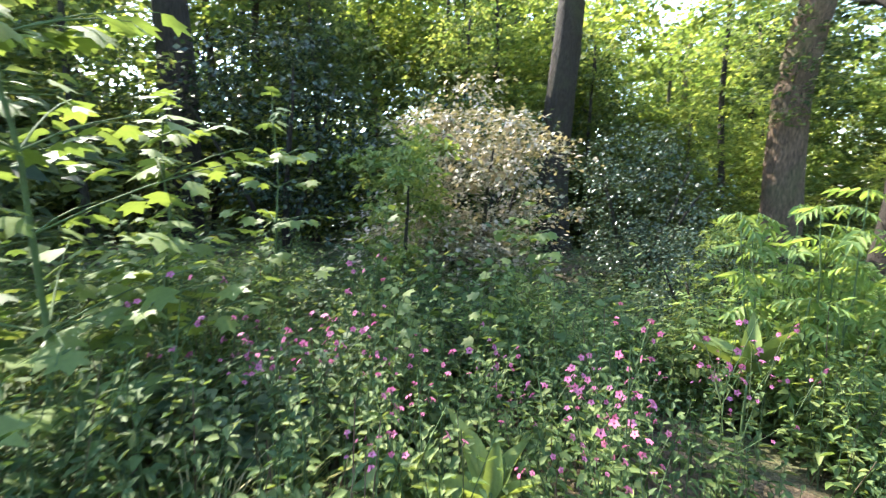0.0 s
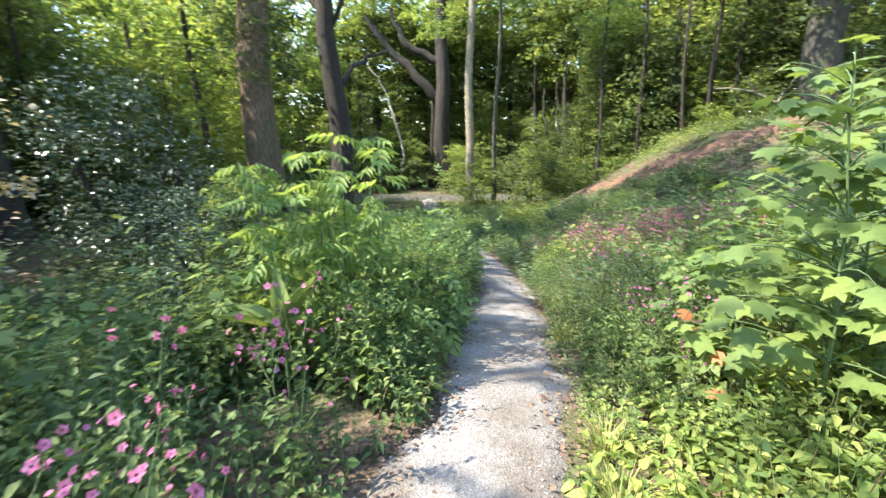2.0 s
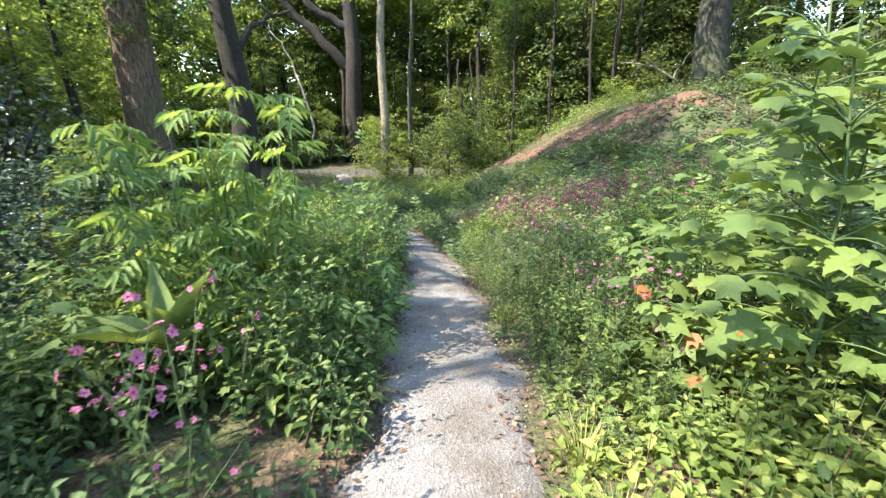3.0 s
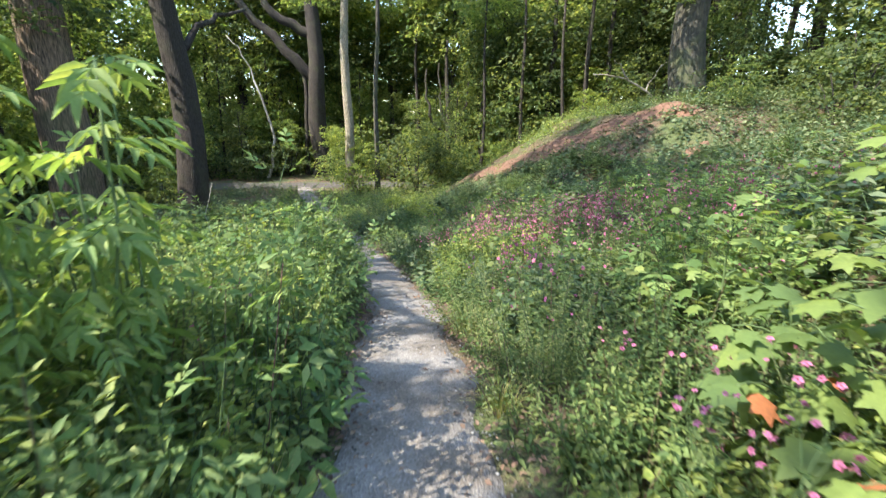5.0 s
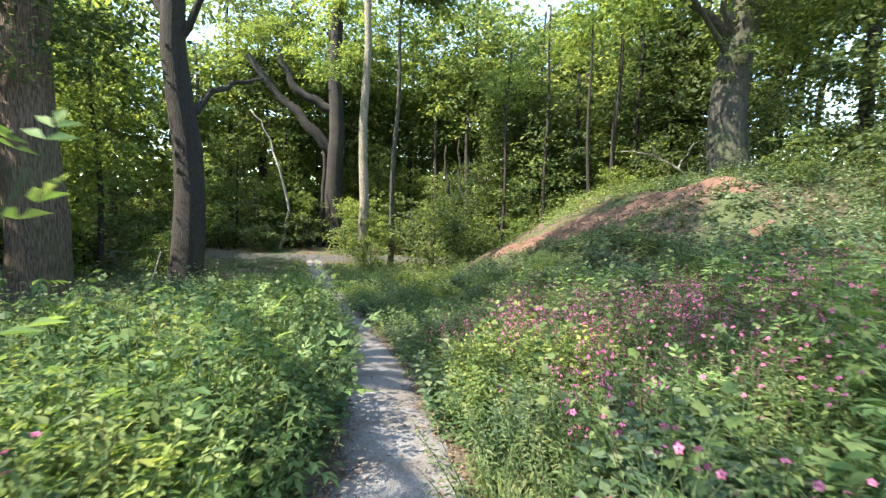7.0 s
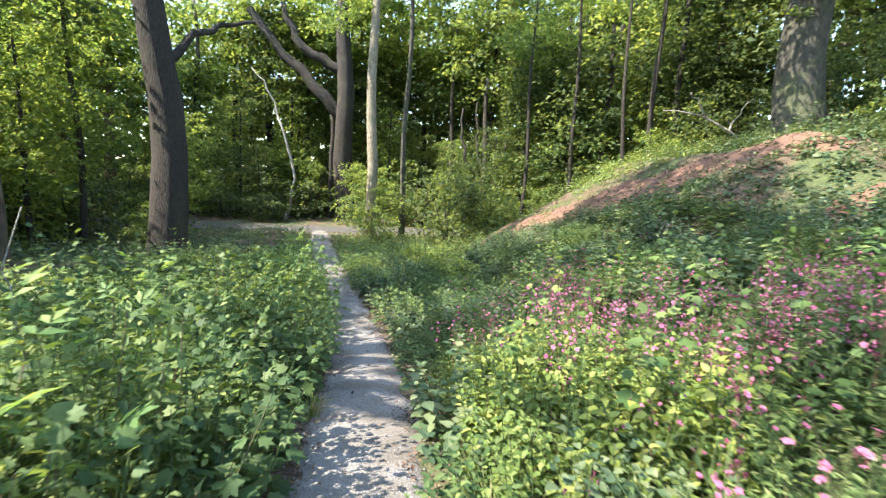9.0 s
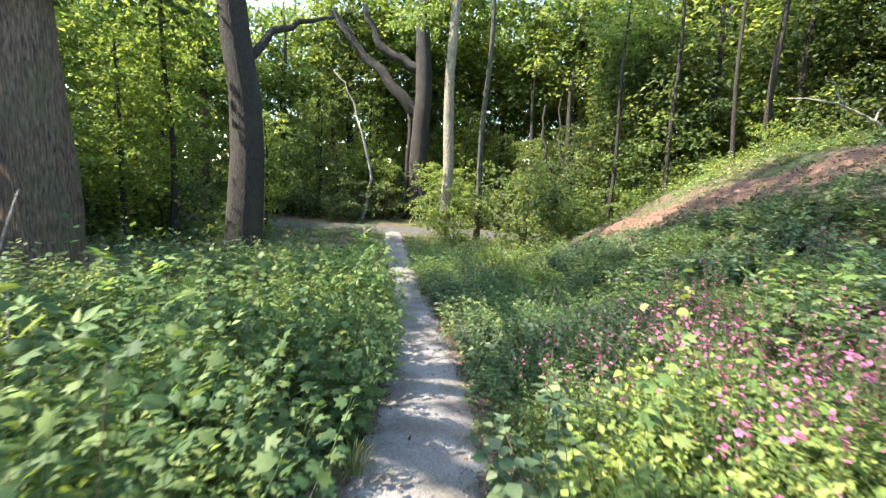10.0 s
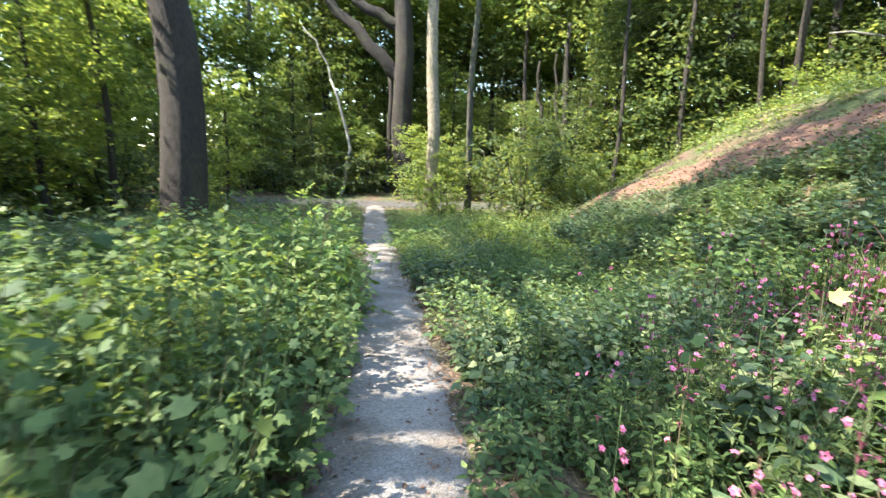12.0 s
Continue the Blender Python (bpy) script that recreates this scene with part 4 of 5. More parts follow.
bed("nettles", "green nettles behind the bend of the path", x, y, 0.3 + 0.3 * lump(x, y), 0.1, M_NETTLE, 44)
for k, (n, x0, x1, y0, y1, m) in enumerate(((70, -5.0, -2.6, -1.5, 3.6, M_NETTLE), (110, -4.8, -0.8, 6.2, 17.0, M_NETTLE), (60, 0.8, 4.5, 4.0, 13.0, M_SYC))):
    x, y = scatter(n, x0, x1, y0, y1, lambda x, y: (edge(x, y) > 0.25) & (np.hypot(x, y) > 1.3), rng)
    bed("hogweed", "broad lobed leaves standing among the nettles", x, y, np.clip(0.45 + 0.9 * edge(x, y), 0.4, 1.2), 0.15, m, 60 + k, slim=0.95, gap=0.17, shape="palm", bare=0.35, droop=0.3)


# ---- clumps of tall herbs and young shrubs on both sides of the path ----
CLUMPS = {}
for kind, word, leaf_m, leaf, kw in (
        ("nettle", "nettle_clump", M_NETTLE, 0.085, dict(gap=0.072, slim=0.55)),
        ("elder", "elder_clump", M_ASH, 0.24, dict(gap=0.14, slim=1.0, shape="pinnate", droop=0.3)),
        ("lime", "balsam_clump", M_LIME, 0.085, dict(gap=0.075, slim=0.7, droop=0.15)),
        ("fine", "cleavers_clump", M_FINE, 0.06, dict(gap=0.05, slim=0.3, droop=0.05)),
        ("maple", "sycamore_scrub", M_NETTLE, 0.115, dict(gap=0.1, slim=1.0, shape="palm", droop=0.25)),
        ("bramble", "bramble_clump", M_BLUE, 0.12, dict(gap=0.085, slim=0.85, droop=0.3))):
    CLUMPS[kind] = []
    for k in range(3):
        nr = np.random.default_rng(500 + 7 * k + len(kind))
        n = {"nettle": 52, "elder": 26, "lime": 46, "fine": 60, "bramble": 40, "maple": 27}[kind]
        r, a = 0.5 * np.sqrt(nr.random(n)), nr.uniform(0, TAU, n)
        cx, cy = r * np.cos(a) * nr.uniform(0.8, 1.2), r * np.sin(a)
        h = (1.0 - 0.5 * (r / 0.5) ** 2) * nr.uniform(0.72, 1.12, n) + 0.15
        chunks = herb_arrays(cx, cy, h, leaf, nr, foot=np.full(n, -0.15), lean=np.stack((cx, cy), -1) * 0.55, bare=0.2, **kw)
        v, f, sd, idx = merge(chunks[1:])
        CLUMPS[kind].append((word, mesh_from("stem_tuft", *chunks[0][:3], [M_STEM]), mesh_from("foliage", v, f, sd, [leaf_m])))
CLUMP_LABEL = {"nettle": "dense clump of tall green nettles", "elder": "leafy shrub with fresh compound leaves", "lime": "bright yellow-green leafy clump in the sun", "maple": "low scrub of broad lobed green leaves", "fine": "tangle of pale fine-leaved cleavers", "bramble": "bramble clump with lobed dark green leaves"}


def clump(kind, x, y, across, height, turn):
    word, stems, foliage = CLUMPS[kind][int(turn) % 3]
    ob = tagged(new(word), CLUMP_LABEL[kind], "plants", word.replace("_", " ") + "s")
    ob.matrix_world = pose(x, y, float(land(x, y)), 0, 0, turn) @ Matrix.Diagonal((across, across, height, 1))
    tagged(child("stem_tuft", stems, ob), kind="stuff")
    tagged(child("foliage", foliage, ob), kind="stuff")


# those that stand out along the walk: kind, place, width, height
for i, (kind, x, y, across, height) in enumerate((
        ("elder", -1.7, 4.6, 1.3, 1.75), ("elder", -2.3, 4.3, 1.3, 1.35), ("elder", -1.45, 5.3, 1.0, 1.25), ("elder", -2.5, 5.3, 1.2, 0.95), ("lime", -1.35, 4.2, 0.8, 0.8), ("nettle", -1.3, 6.2, 0.9, 1.15), ("elder", -1.7, 6.9, 1.1, 1.25), ("nettle", -2.2, 6.3, 1.1, 1.0), ("bramble", -1.35, 5.75, 0.7, 0.7),
        ("maple", -1.5, 9.1, 1.2, 1.35), ("maple", -1.35, 10.1, 1.0, 1.15), ("elder", -1.9, 9.8, 1.2, 1.45), ("maple", -1.55, 12.3, 1.0, 1.2), ("maple", -1.45, 11.2, 1.0, 1.1), ("maple", -2.1, 11.6, 1.1, 1.35), ("maple", -1.6, 13.4, 1.0, 1.05), ("nettle", -1.35, 7.6, 0.9, 1.0), ("maple", -1.55, 8.3, 1.3, 1.3), ("elder", -1.95, 8.0, 1.3, 1.45), ("nettle", -1.4, 8.75, 1.0, 1.2), ("lime", -2.5, 7.3, 1.1, 1.05),
        ("maple", -2.0, 14.3, 1.2, 1.5), ("elder", -2.35, 15.2, 1.4, 1.6), ("maple", -2.5, 13.9, 1.2, 1.35), ("maple", -2.35, 16.4, 1.3, 1.6), ("elder", -2.8, 17.1, 1.3, 1.6), ("maple", -1.35, 3.95, 0.8, 0.6), ("bramble", -1.3, 4.9, 0.6, 0.5), ("lime", -2.4, 13.0, 0.9, 1.1),
        ("fine", 0.75, 5.2, 0.8, 0.8), ("fine", 0.9, 5.9, 0.9, 0.85), ("fine", 0.72, 6.6, 0.7, 0.65), ("nettle", 1.3, 6.4, 1.0, 0.85), ("elder", 1.9, 7.0, 0.9, 0.8), ("nettle", 1.25, 4.9, 0.8, 0.7),
        ("lime", 0.95, 9.7, 0.95, 0.85), ("lime", 1.25, 10.3, 0.9, 0.85), ("lime", 0.85, 9.0, 0.7, 0.55), ("fine", 0.7, 10.5, 0.6, 0.5), ("nettle", 0.75, 7.7, 0.7, 0.6), ("bramble", 1.1, 8.3, 0.8, 0.6), ("nettle", 0.75, 11.3, 0.7, 0.65), ("nettle", 0.95, 12.1, 0.8, 0.75), ("fine", 1.5, 13.0, 1.0, 0.8), ("nettle", 0.6, 13.4, 0.7, 0.6), ("bramble", 0.1, 14.6, 0.7, 0.6),
        ("elder", 2.6, 6.0, 1.3, 1.1), ("elder", 3.3, 7.2, 1.2, 1.0), ("bramble", 3.6, 5.2, 1.4, 1.0), ("elder", 4.6, 8.4, 1.5, 1.1), ("elder", 5.2, 10.4, 1.5, 1.1), ("bramble", 5.0, 6.6, 1.5, 1.1),
        ("fine", 0.62, 3.3, 0.7, 0.5), ("lime", 0.95, 2.4, 0.8, 0.4), ("lime", 1.1, 1.8, 0.9, 0.4), ("nettle", 0.8, 4.3, 0.7, 0.65))):
    clump(kind, x, y, across, height, 131 * i % 360)
# the rest, strewn
rnd = random.Random(77)
strewn = []
for n, x0, x1, y0, y1, kinds, low, high in ((64, -5.6, -1.0, 6.2, 19.0, ("nettle", "maple", "elder", "maple", "lime"), 0.7, 1.5), (14, -5.2, -2.0, 1.6, 6.2, ("bramble", "elder", "nettle"), 0.5, 0.8), (16, -5.0, -2.2, -2.0, 2.2, ("nettle", "bramble", "fine"), 0.5, 0.75),
                                            (40, 0.3, 7.0, 13.2, 20.0, ("bramble", "maple", "nettle"), 0.4, 0.9), (16, 1.5, 6.0, 18.0, 25.0, ("bramble", "maple"), 0.4, 0.8), (24, 0.5, 3.4, 6.5, 13.0, ("nettle", "bramble", "fine"), 0.45, 0.8), (16, -3.6, 2.0, 16.0, 28.0, ("bramble", "lime", "elder"), 0.5, 0.9), (12, 4.0, 9.0, 4.0, 14.0, ("elder", "nettle", "bramble"), 0.6, 1.1)):
    made = tries = 0
    while made < n and tries < 4000:
        tries += 1
        x, y, across = rnd.uniform(x0, x1), rnd.uniform(y0, y1), rnd.uniform(0.8, 1.35)
        if float(edge(x, y)) < 0.48 * across or x > 1 and y + 1.9 * x > 30 and y > 15 or any((x - a) ** 2 + (y - b) ** 2 < 0.42 for a, b in strewn) or math.hypot(x + 1.7, y - 3.1) < 0.9:
            continue
        strewn.append((x, y))
        made += 1
        clump(rnd.choice(kinds), x, y, across, rnd.uniform(low, high) * min(1, 0.6 + float(edge(x, y))) * (0.62 if x < 0 and float(edge(x, y)) > 1.7 and y > 6 else 1.0), rnd.uniform(0, 360))


# ---- bare earth on the ridge and by the lower path ----
def earth_strip(points, width, seed, label):
    rng = np.random.default_rng(seed)
    n = 60
    s = np.linspace(0, len(points) - 1, n)
    p = np.array(points, float)
    cx, cy = np.interp(s, range(len(p)), p[:, 0]), np.interp(s, range(len(p)), p[:, 1])
    d = np.stack((np.gradient(cx), np.gradient(cy)), -1)
    d /= np.linalg.norm(d, axis=1)[:, None]
    cols = np.linspace(-1, 1, 9)
    taper = width * (0.25 + 0.75 * np.sin(np.linspace(0.15, math.pi - 0.1, n))) * rng.uniform(0.75, 1.2, n)
    X = cx[:, None] - d[:, 1:2] * cols * taper[:, None]
    Y = cy[:, None] + d[:, 0:1] * cols * taper[:, None]
    Z = land(X, Y) + 0.05 * (1 - cols ** 2) + rng.normal(0, 0.012, X.shape) + 0.012 - 0.05 * (np.abs(cols) > 0.9)
    i = np.arange(n * 9).reshape(n, 9)
    F = np.stack((i[:-1, :-1], i[:-1, 1:], i[1:, 1:], i[1:, :-1]), -1).reshape(-1)
    me = mesh_from("earth", np.stack((X, Y, Z), -1).reshape(-1, 3), F, np.full((n - 1) * 8, 4), [M_EARTH])
    tagged(new("bare_earth", me), label, "earth", kind="structure")


earth_strip([(3.9, 27.4), (5.5, 24.6), (6.7, 22.3), (8.0, 20.0), (9.0, 18.0), (9.6, 16.6)], 1.2, 1, "reddish bare earth trail up the bank")
earth_strip([(0.6, 20.6), (1.6, 21.4), (2.9, 22.6)], 0.4, 2, "sunlit patch of bare reddish earth")
earth_strip([(7.4, 14.2), (8.0, 14.9), (8.9, 15.1)], 0.3, 3, "bare reddish earth in the hollow")
earth_strip([(-13.5, 38.6), (-11.5, 38.8), (-9.6, 38.7)], 0.6, 4, "brown leaf mould beside the track")


def trail_litter():
    """Dead leaves and clods strewn over the trail on the bank."""
    nr = np.random.default_rng(12)
    n = 3800
    q = nr.random(n)
    x = np.interp(q, (0, 1), (3.9, 9.4)) + nr.normal(0, 0.75, n)
    y = np.interp(q, (0, 0.29, 0.51, 0.75, 1), (27.4, 24.6, 22.3, 20.0, 17.2)) + nr.normal(0, 0.75, n)
    P = np.stack((x, y, land(x, y) + nr.uniform(0.02, 0.09, n)), -1)
    L = nr.uniform(0.03, 0.09, n)
    v, f, s = leaves(P, nr.normal(size=(n, 3)) * np.array([1, 1, 0.3]), np.array([0, 0, 1.0]) + nr.normal(0, 0.45, (n, 3)), L, L * 0.7, "diamond")
    tagged(new("leaf_litter", mesh_from("leaf_litter", v, f, s, [M_LITTER])), "brown dead leaves strewn over the earth trail", "litter", kind="stuff")


trail_litter()
x, y = scatter(900, 3.0, 10.0, 16.5, 28.0, lambda x, y: (np.abs(y + 1.9 * x - 35.2) < 2.6) & (lump(x, y, 2.3) > 0.52), rng)
bed("brambles", "sparse low plants creeping over the earth trail", x, y, 0.1 + 0.2 * lump(x, y, 2), 0.1, M_ELDER, 46, slim=0.6, gap=0.07, shape="diamond")


# ---- single plants ----
def one_leaf(name, L, W, shape, mat):
    v, f, s = leaves(np.zeros((1, 3)), np.array([[1.0, 0, 0]]), np.array([[0, 0, 1.0]]), np.array([L]), np.array([W]), shape)
    return mesh_from(name, v, f, s, [mat])


def put_leaf(me, parent, at, yaw, dip, roll, sc, label=""):
    ob = child("leaf", me, parent, label)
    ob.matrix_basis = pose(*at, roll, dip, yaw) @ Matrix.Diagonal((sc, sc, sc, 1))
    return ob


SYC = [one_leaf("leaf", 0.17, 0.19, "palm", M_SYC), one_leaf("leaf", 0.14, 0.17, "palm", M_SYC)]
SYC_RED = one_leaf("leaf", 0.13, 0.15, "palm", M_AUTUMN)


def sycamore(x, y, height, count, seed, label, red=0, spread=0.5, size=1.0):
    rng = random.Random(seed)
    z = float(land(x, y))
    root = tagged(new("sycamore_sapling"), label, "sapling")
    root.matrix_world = pose(x, y, z)
    top = (rng.uniform(-0.15, 0.15), rng.uniform(-0.15, 0.15), height)
    spine = bend((0, 0, -0.05), top, (0.05, 0.03, 0), 9, 0.015, seed)
    V, F = tube(spine, np.linspace(0.011, 0.003, 9) * (0.6 + height / 3), 7)
    child("stem", mesh_of("stem", V, F, M_STEM), root)
    for j in range(5):
        put_leaf(SYC[j % 2], root, [float(c) for c in spine[8 - j // 4]], j * 140 + rng.uniform(-20, 20), rng.uniform(-25, 25), rng.uniform(-15, 15), size * rng.uniform(0.6, 0.95))
    tiers = max(3, count // 7)
    for k in range(tiers):
        s = 0.22 + 0.78 * (k + 0.5) / tiers
        base = spine[min(8, int(s * 8))]
        for side in range(2):
            a = k * 1.57 + side * math.pi + rng.uniform(-0.35, 0.35)
            reach = spread * (1.25 - s * 0.75) * rng.uniform(0.7, 1.2)
            tip = (base[0] + reach * math.cos(a), base[1] + reach * math.sin(a), base[2] + reach * rng.uniform(0.1, 0.5))
            V, F = tube(bend(base, tip, (0, 0, 0.04), 5), np.linspace(0.006, 0.0025, 5), 5)
            twig = child("twig", mesh_of("twig", V, F, M_STEM), root)
            for j in range(6):
                q = 0.25 + 0.75 * j / 5
                at = [base[i] + (tip[i] - base[i]) * q for i in range(3)]
                yaw = math.degrees(a) + (0 if j == 5 else rng.choice((-65, 65)) + rng.uniform(-20, 20))
                redden = red and rng.random() < red
                put_leaf(SYC_RED if redden else SYC[rng.randrange(2)], twig, at, yaw, rng.uniform(5, 40), rng.uniform(-22, 22), size * rng.uniform(0.6, 1.15), "orange-red young leaf" if redden else "")
    return root


BROAD = "sycamore sapling with broad lobed green leaves"
sycamore(1.35, 2.9, 1.95, 90, 1, BROAD, spread=0.6)
sycamore(1.55, 3.2, 1.6, 70, 41, BROAD, spread=0.55, size=1.1)
sycamore(1.75, 3.6, 2.2, 90, 21, BROAD, spread=0.65)
sycamore(2.4, 4.5, 1.7, 70, 2, BROAD, spread=0.55)
sycamore(1.6, 3.75, 1.0, 48, 33, BROAD, spread=0.5, size=1.1)
sycamore(1.25, 4.1, 0.85, 48, 3, "low sycamore sapling with a few orange-red leaves", 0.04, 0.45, 1.1)
sycamore(1.0, 3.45, 0.6, 40, 9, "low sycamore sapling with a few orange-red leaves", 0.04, 0.4, 1.1)
sycamore(2.0, 5.5, 1.1, 40, 10, BROAD, spread=0.45, size=0.85)
sycamore(-2.7, -0.75, 3.3, 130, 4, "tall sycamore sapling with sunlit broad leaves", spread=0.85, size=1.15)
sycamore(-2.5, -1.5, 2.4, 90, 24, "sycamore sapling with broad leaves in shade", spread=0.7, size=1.15)
sycamore(-3.4, -0.4, 2.0, 80, 25, "sycamore sapling with broad leaves in shade", spread=0.7, size=1.1)
sycamore(-3.5, -1.7, 3.6, 110, 5, "tall sycamore sapling with broad leaves in shade", spread=0.9)
sycamore(-4.6, 0.4, 2.3, 64, 6, BROAD, spread=0.6)
sycamore(-2.6, -0.2, 1.2, 48, 7, "low sycamore sapling with broad dark leaves", spread=0.5)
sycamore(-4.4, 3.2, 1.6, 56, 8, BROAD, spread=0.6)
sycamore(-1.9, 10.6, 1.25, 48, 11, BROAD, spread=0.5, size=0.8)
sycamore(-2.4, 8.6, 1.2, 48, 12, BROAD, spread=0.5, size=0.8)


def compound_leaf():
    L, n = 0.26, 3
    P, D = [(L * 0.75, 0, 0)], [(1, 0, -0.15)]
    for i in range(n):
        for sd in (-1, 1):
            P.append((L * (0.2 + 0.25 * i), 0, 0)); D.append((0.75, sd * 0.8, -0.2))
    P, D = np.array(P, float), np.array(D, float)
    v, f, s = leaves(P, D, np.tile([[0, 0, 1.0]], (len(P), 1)), np.full(len(P), 0.13), np.full(len(P), 0.045), "oval")
    v2, f2, s2 = stalks(np.zeros((1, 3)), np.array([[L * 0.8, 0, 0]]), 0.002, 0.001)
    v, f, s, i = merge([(v, f, s, 0), (v2, f2, s2, 1)])
    return mesh_from("leaf", v, f, s, [M_ASH, M_STEM], i)


ELDER = compound_leaf()


def elder(x, y, height, shoots, seed, label):
    rng = random.Random(seed)
    root = tagged(new("elder_shrub"), label, "shrub")
    root.matrix_world = pose(x, y, float(land(x, y)))
    for k in range(shoots):
        a = TAU * k / shoots + rng.uniform(-0.4, 0.4)
        h = height * rng.uniform(0.6, 1.0)
        r = rng.uniform(0.1, 0.55)
        spine = bend((0.05 * math.cos(a), 0.05 * math.sin(a), -0.05), (r * math.cos(a), r * math.sin(a), h), (0.1 * math.cos(a), 0.1 * math.sin(a), 0.08), 8, 0.01, seed + k)
        V, F = tube(spine, np.linspace(0.012, 0.004, 8), 6)
        shoot = child("shoot", mesh_of("shoot", V, F, M_STEM), root)
        for j in range(1, 8):
            for side in (0, 1, 0.5):
                yaw = math.degrees(a) + 90 * (j % 2) + 180 * side + rng.uniform(-25, 25)
                put_leaf(ELDER, shoot, tuple(float(c) for c in spine[j]), yaw, rng.uniform(0, 50) if j > 5 else rng.uniform(20, 65), rng.uniform(-30, 30), rng.uniform(0.6, 0.95))


elder(-1.75, 4.4, 2.05, 10, 1, "young elder shrub with fresh pointed leaflets")
elder(-2.0, 4.05, 1.9, 9, 8, "young elder shrub with fresh pointed leaflets")
elder(-2.2, 5.1, 1.75, 8, 2, "young elder shrub with fresh pointed leaflets")
elder(-1.55, 5.4, 1.05, 7, 3, "young elder shrub with fresh pointed leaflets")
elder(-2.1, 7.3, 0.9, 5, 4, "low elder shrub among the nettles")
elder(-1.5, 3.9, 0.7, 5, 5, "low elder shrub beside the path")
elder(-2.3, 11.8, 1.15, 5, 6, "low elder shrub among the nettles")
elder(-3.3, 9.5, 1.3, 6, 7, "low elder shrub among the nettles")

DOCK = [one_leaf("leaf", 0.44, 0.15, "oval", M_ELDER), one_leaf("leaf", 0.3, 0.1, "oval", M_ELDER)]


def dock(x, y, n, seed, lift=0.35):
    rng = random.Random(seed)
    root = tagged(new("dock_plant"), "dock plant with long upright green leaves", "plant")
    root.matrix_world = pose(x, y, float(land(x, y)) + lift)
    V, F = tube(bend((0, 0, -lift - 0.05), (0, 0, 0.05), (0, 0, 0), 4), [0.012, 0.011, 0.01, 0.008], 6)
    child("stem", mesh_of("stem", V, F, M_STEM), root)
    for k in range(n):
        put_leaf(DOCK[k % 2], root, (0.01, 0, 0), k * 137.5, rng.uniform(-75, -25), rng.uniform(-15, 15), rng.uniform(0.8, 1.15))


dock(-1.83, 3.32, 15, 1, 0.62)
dock(-1.55, 1.0, 7, 2, 0.2)
dock(-1.35, 0.75, 6, 3, 0.15)


# ---- red campions ----
def flower_mesh():
    a = np.arange(5) * TAU / 5
    P = np.stack((0.003 * np.cos(a), 0.003 * np.sin(a), np.full(5, 0.012)), -1)
    D = np.stack((np.cos(a), np.sin(a), np.full(5, 0.15)), -1)
    v, f, s = leaves(P, D, np.tile([[0, 0, 1.0]], (5, 1)), np.full(5, 0.018), np.full(5, 0.02), "oval")
    v2, f2, s2 = stalks(np.array([[0, 0, -0.01]]), np.array([[0, 0, 0.012]]), 0.003, 0.0055)
    v, f, s, i = merge([(v, f, s, 0), (v2, f2, s2, 1)])
    return mesh_from("flower", v, f, s, [M_PINK, M_CALYX], i)


FLOWER = flower_mesh()


def campion(height, heads, seed):
    rng, nr = random.Random(seed), np.random.default_rng(seed)
    root = tagged(new("red_campion"), "red campion with pink flowers on a tall stem", "flower", "red campions")
    A, B, tips = [(0, 0, -0.03)], [(0.02, 0.02, height * 0.62)], []
    for k in range(3):
        a = k * 2.1 + rng.uniform(-0.4, 0.4)
        e = (0.02 + 0.12 * math.cos(a) * height, 0.02 + 0.12 * math.sin(a) * height, height * rng.uniform(0.82, 1.0))
        A.append(B[0]); B.append(e); tips.append(e)
    v, f, s = stalks(np.array(A, float), np.array(B, float), 0.003, 0.0018)
    child("stem", mesh_from("stem", v, f, s, [M_STEM]), root)
    n = 22
    t = nr.uniform(0.05, 0.85, n)
    a = nr.uniform(0, TAU, n)
    P = np.stack((0.02 * t, 0.02 * t, t * height), -1)
    L = 0.085 * (1.1 - 0.7 * t) * nr.uniform(0.8, 1.2, n)
    v, f, s = leaves(P, np.stack((np.cos(a), np.sin(a), nr.uniform(-0.3, 0.5, n)), -1), np.array([0, 0, 1.0]) + nr.normal(0, 0.2, (n, 3)), L, L * 0.45, "oval")
    child("foliage", mesh_from("foliage", v, f, s, [M_NETTLE]), root)
    for k in range(heads):
        e = tips[k % 3]
        ob = child("flower", FLOWER, root)
        sc = rng.uniform(0.55, 0.95)
        ob.matrix_basis = pose(e[0] + rng.gauss(0, 0.03), e[1] + rng.gauss(0, 0.03), e[2] + rng.uniform(-0.14, 0.02), rng.uniform(-70, 70), rng.uniform(-70, 70), 0) @ Matrix.Diagonal((sc, sc, sc, 1))
    return root


KINDS = [campion(0.9, 7, 1), campion(1.0, 6, 2), campion(0.8, 7, 3), campion(0.95, 9, 4)]
rnd = random.Random(21)
homes = []
for n, cx, cy, sx, sy in ((56, 2.7, 9.0, 0.85, 1.2), (38, 1.9, 11.6, 0.65, 1.1), (20, 2.2, 7.2, 0.6, 0.7), (30, 1.15, 12.5, 0.35, 0.6), (18, 1.8, 10.6, 0.35, 0.4), (20, -2.2, 0.45, 0.3, 0.35), (18, -1.45, 1.5, 0.25, 0.5),
                          (8, -1.55, 2.6, 0.2, 0.4), (8, 0.85, 3.9, 0.2, 0.5), (7, 0.85, 6.0, 0.2, 0.7), (6, -1.5, 5.9, 0.25, 0.5)):
    made = 0
    while made < n:
        x, y = rnd.gauss(cx, sx), rnd.gauss(cy, sy)
        if float(edge(x, y)) < 0.18 or math.hypot(x, y) < 1.1:
            continue
        homes.append((x, y))
        made += 1
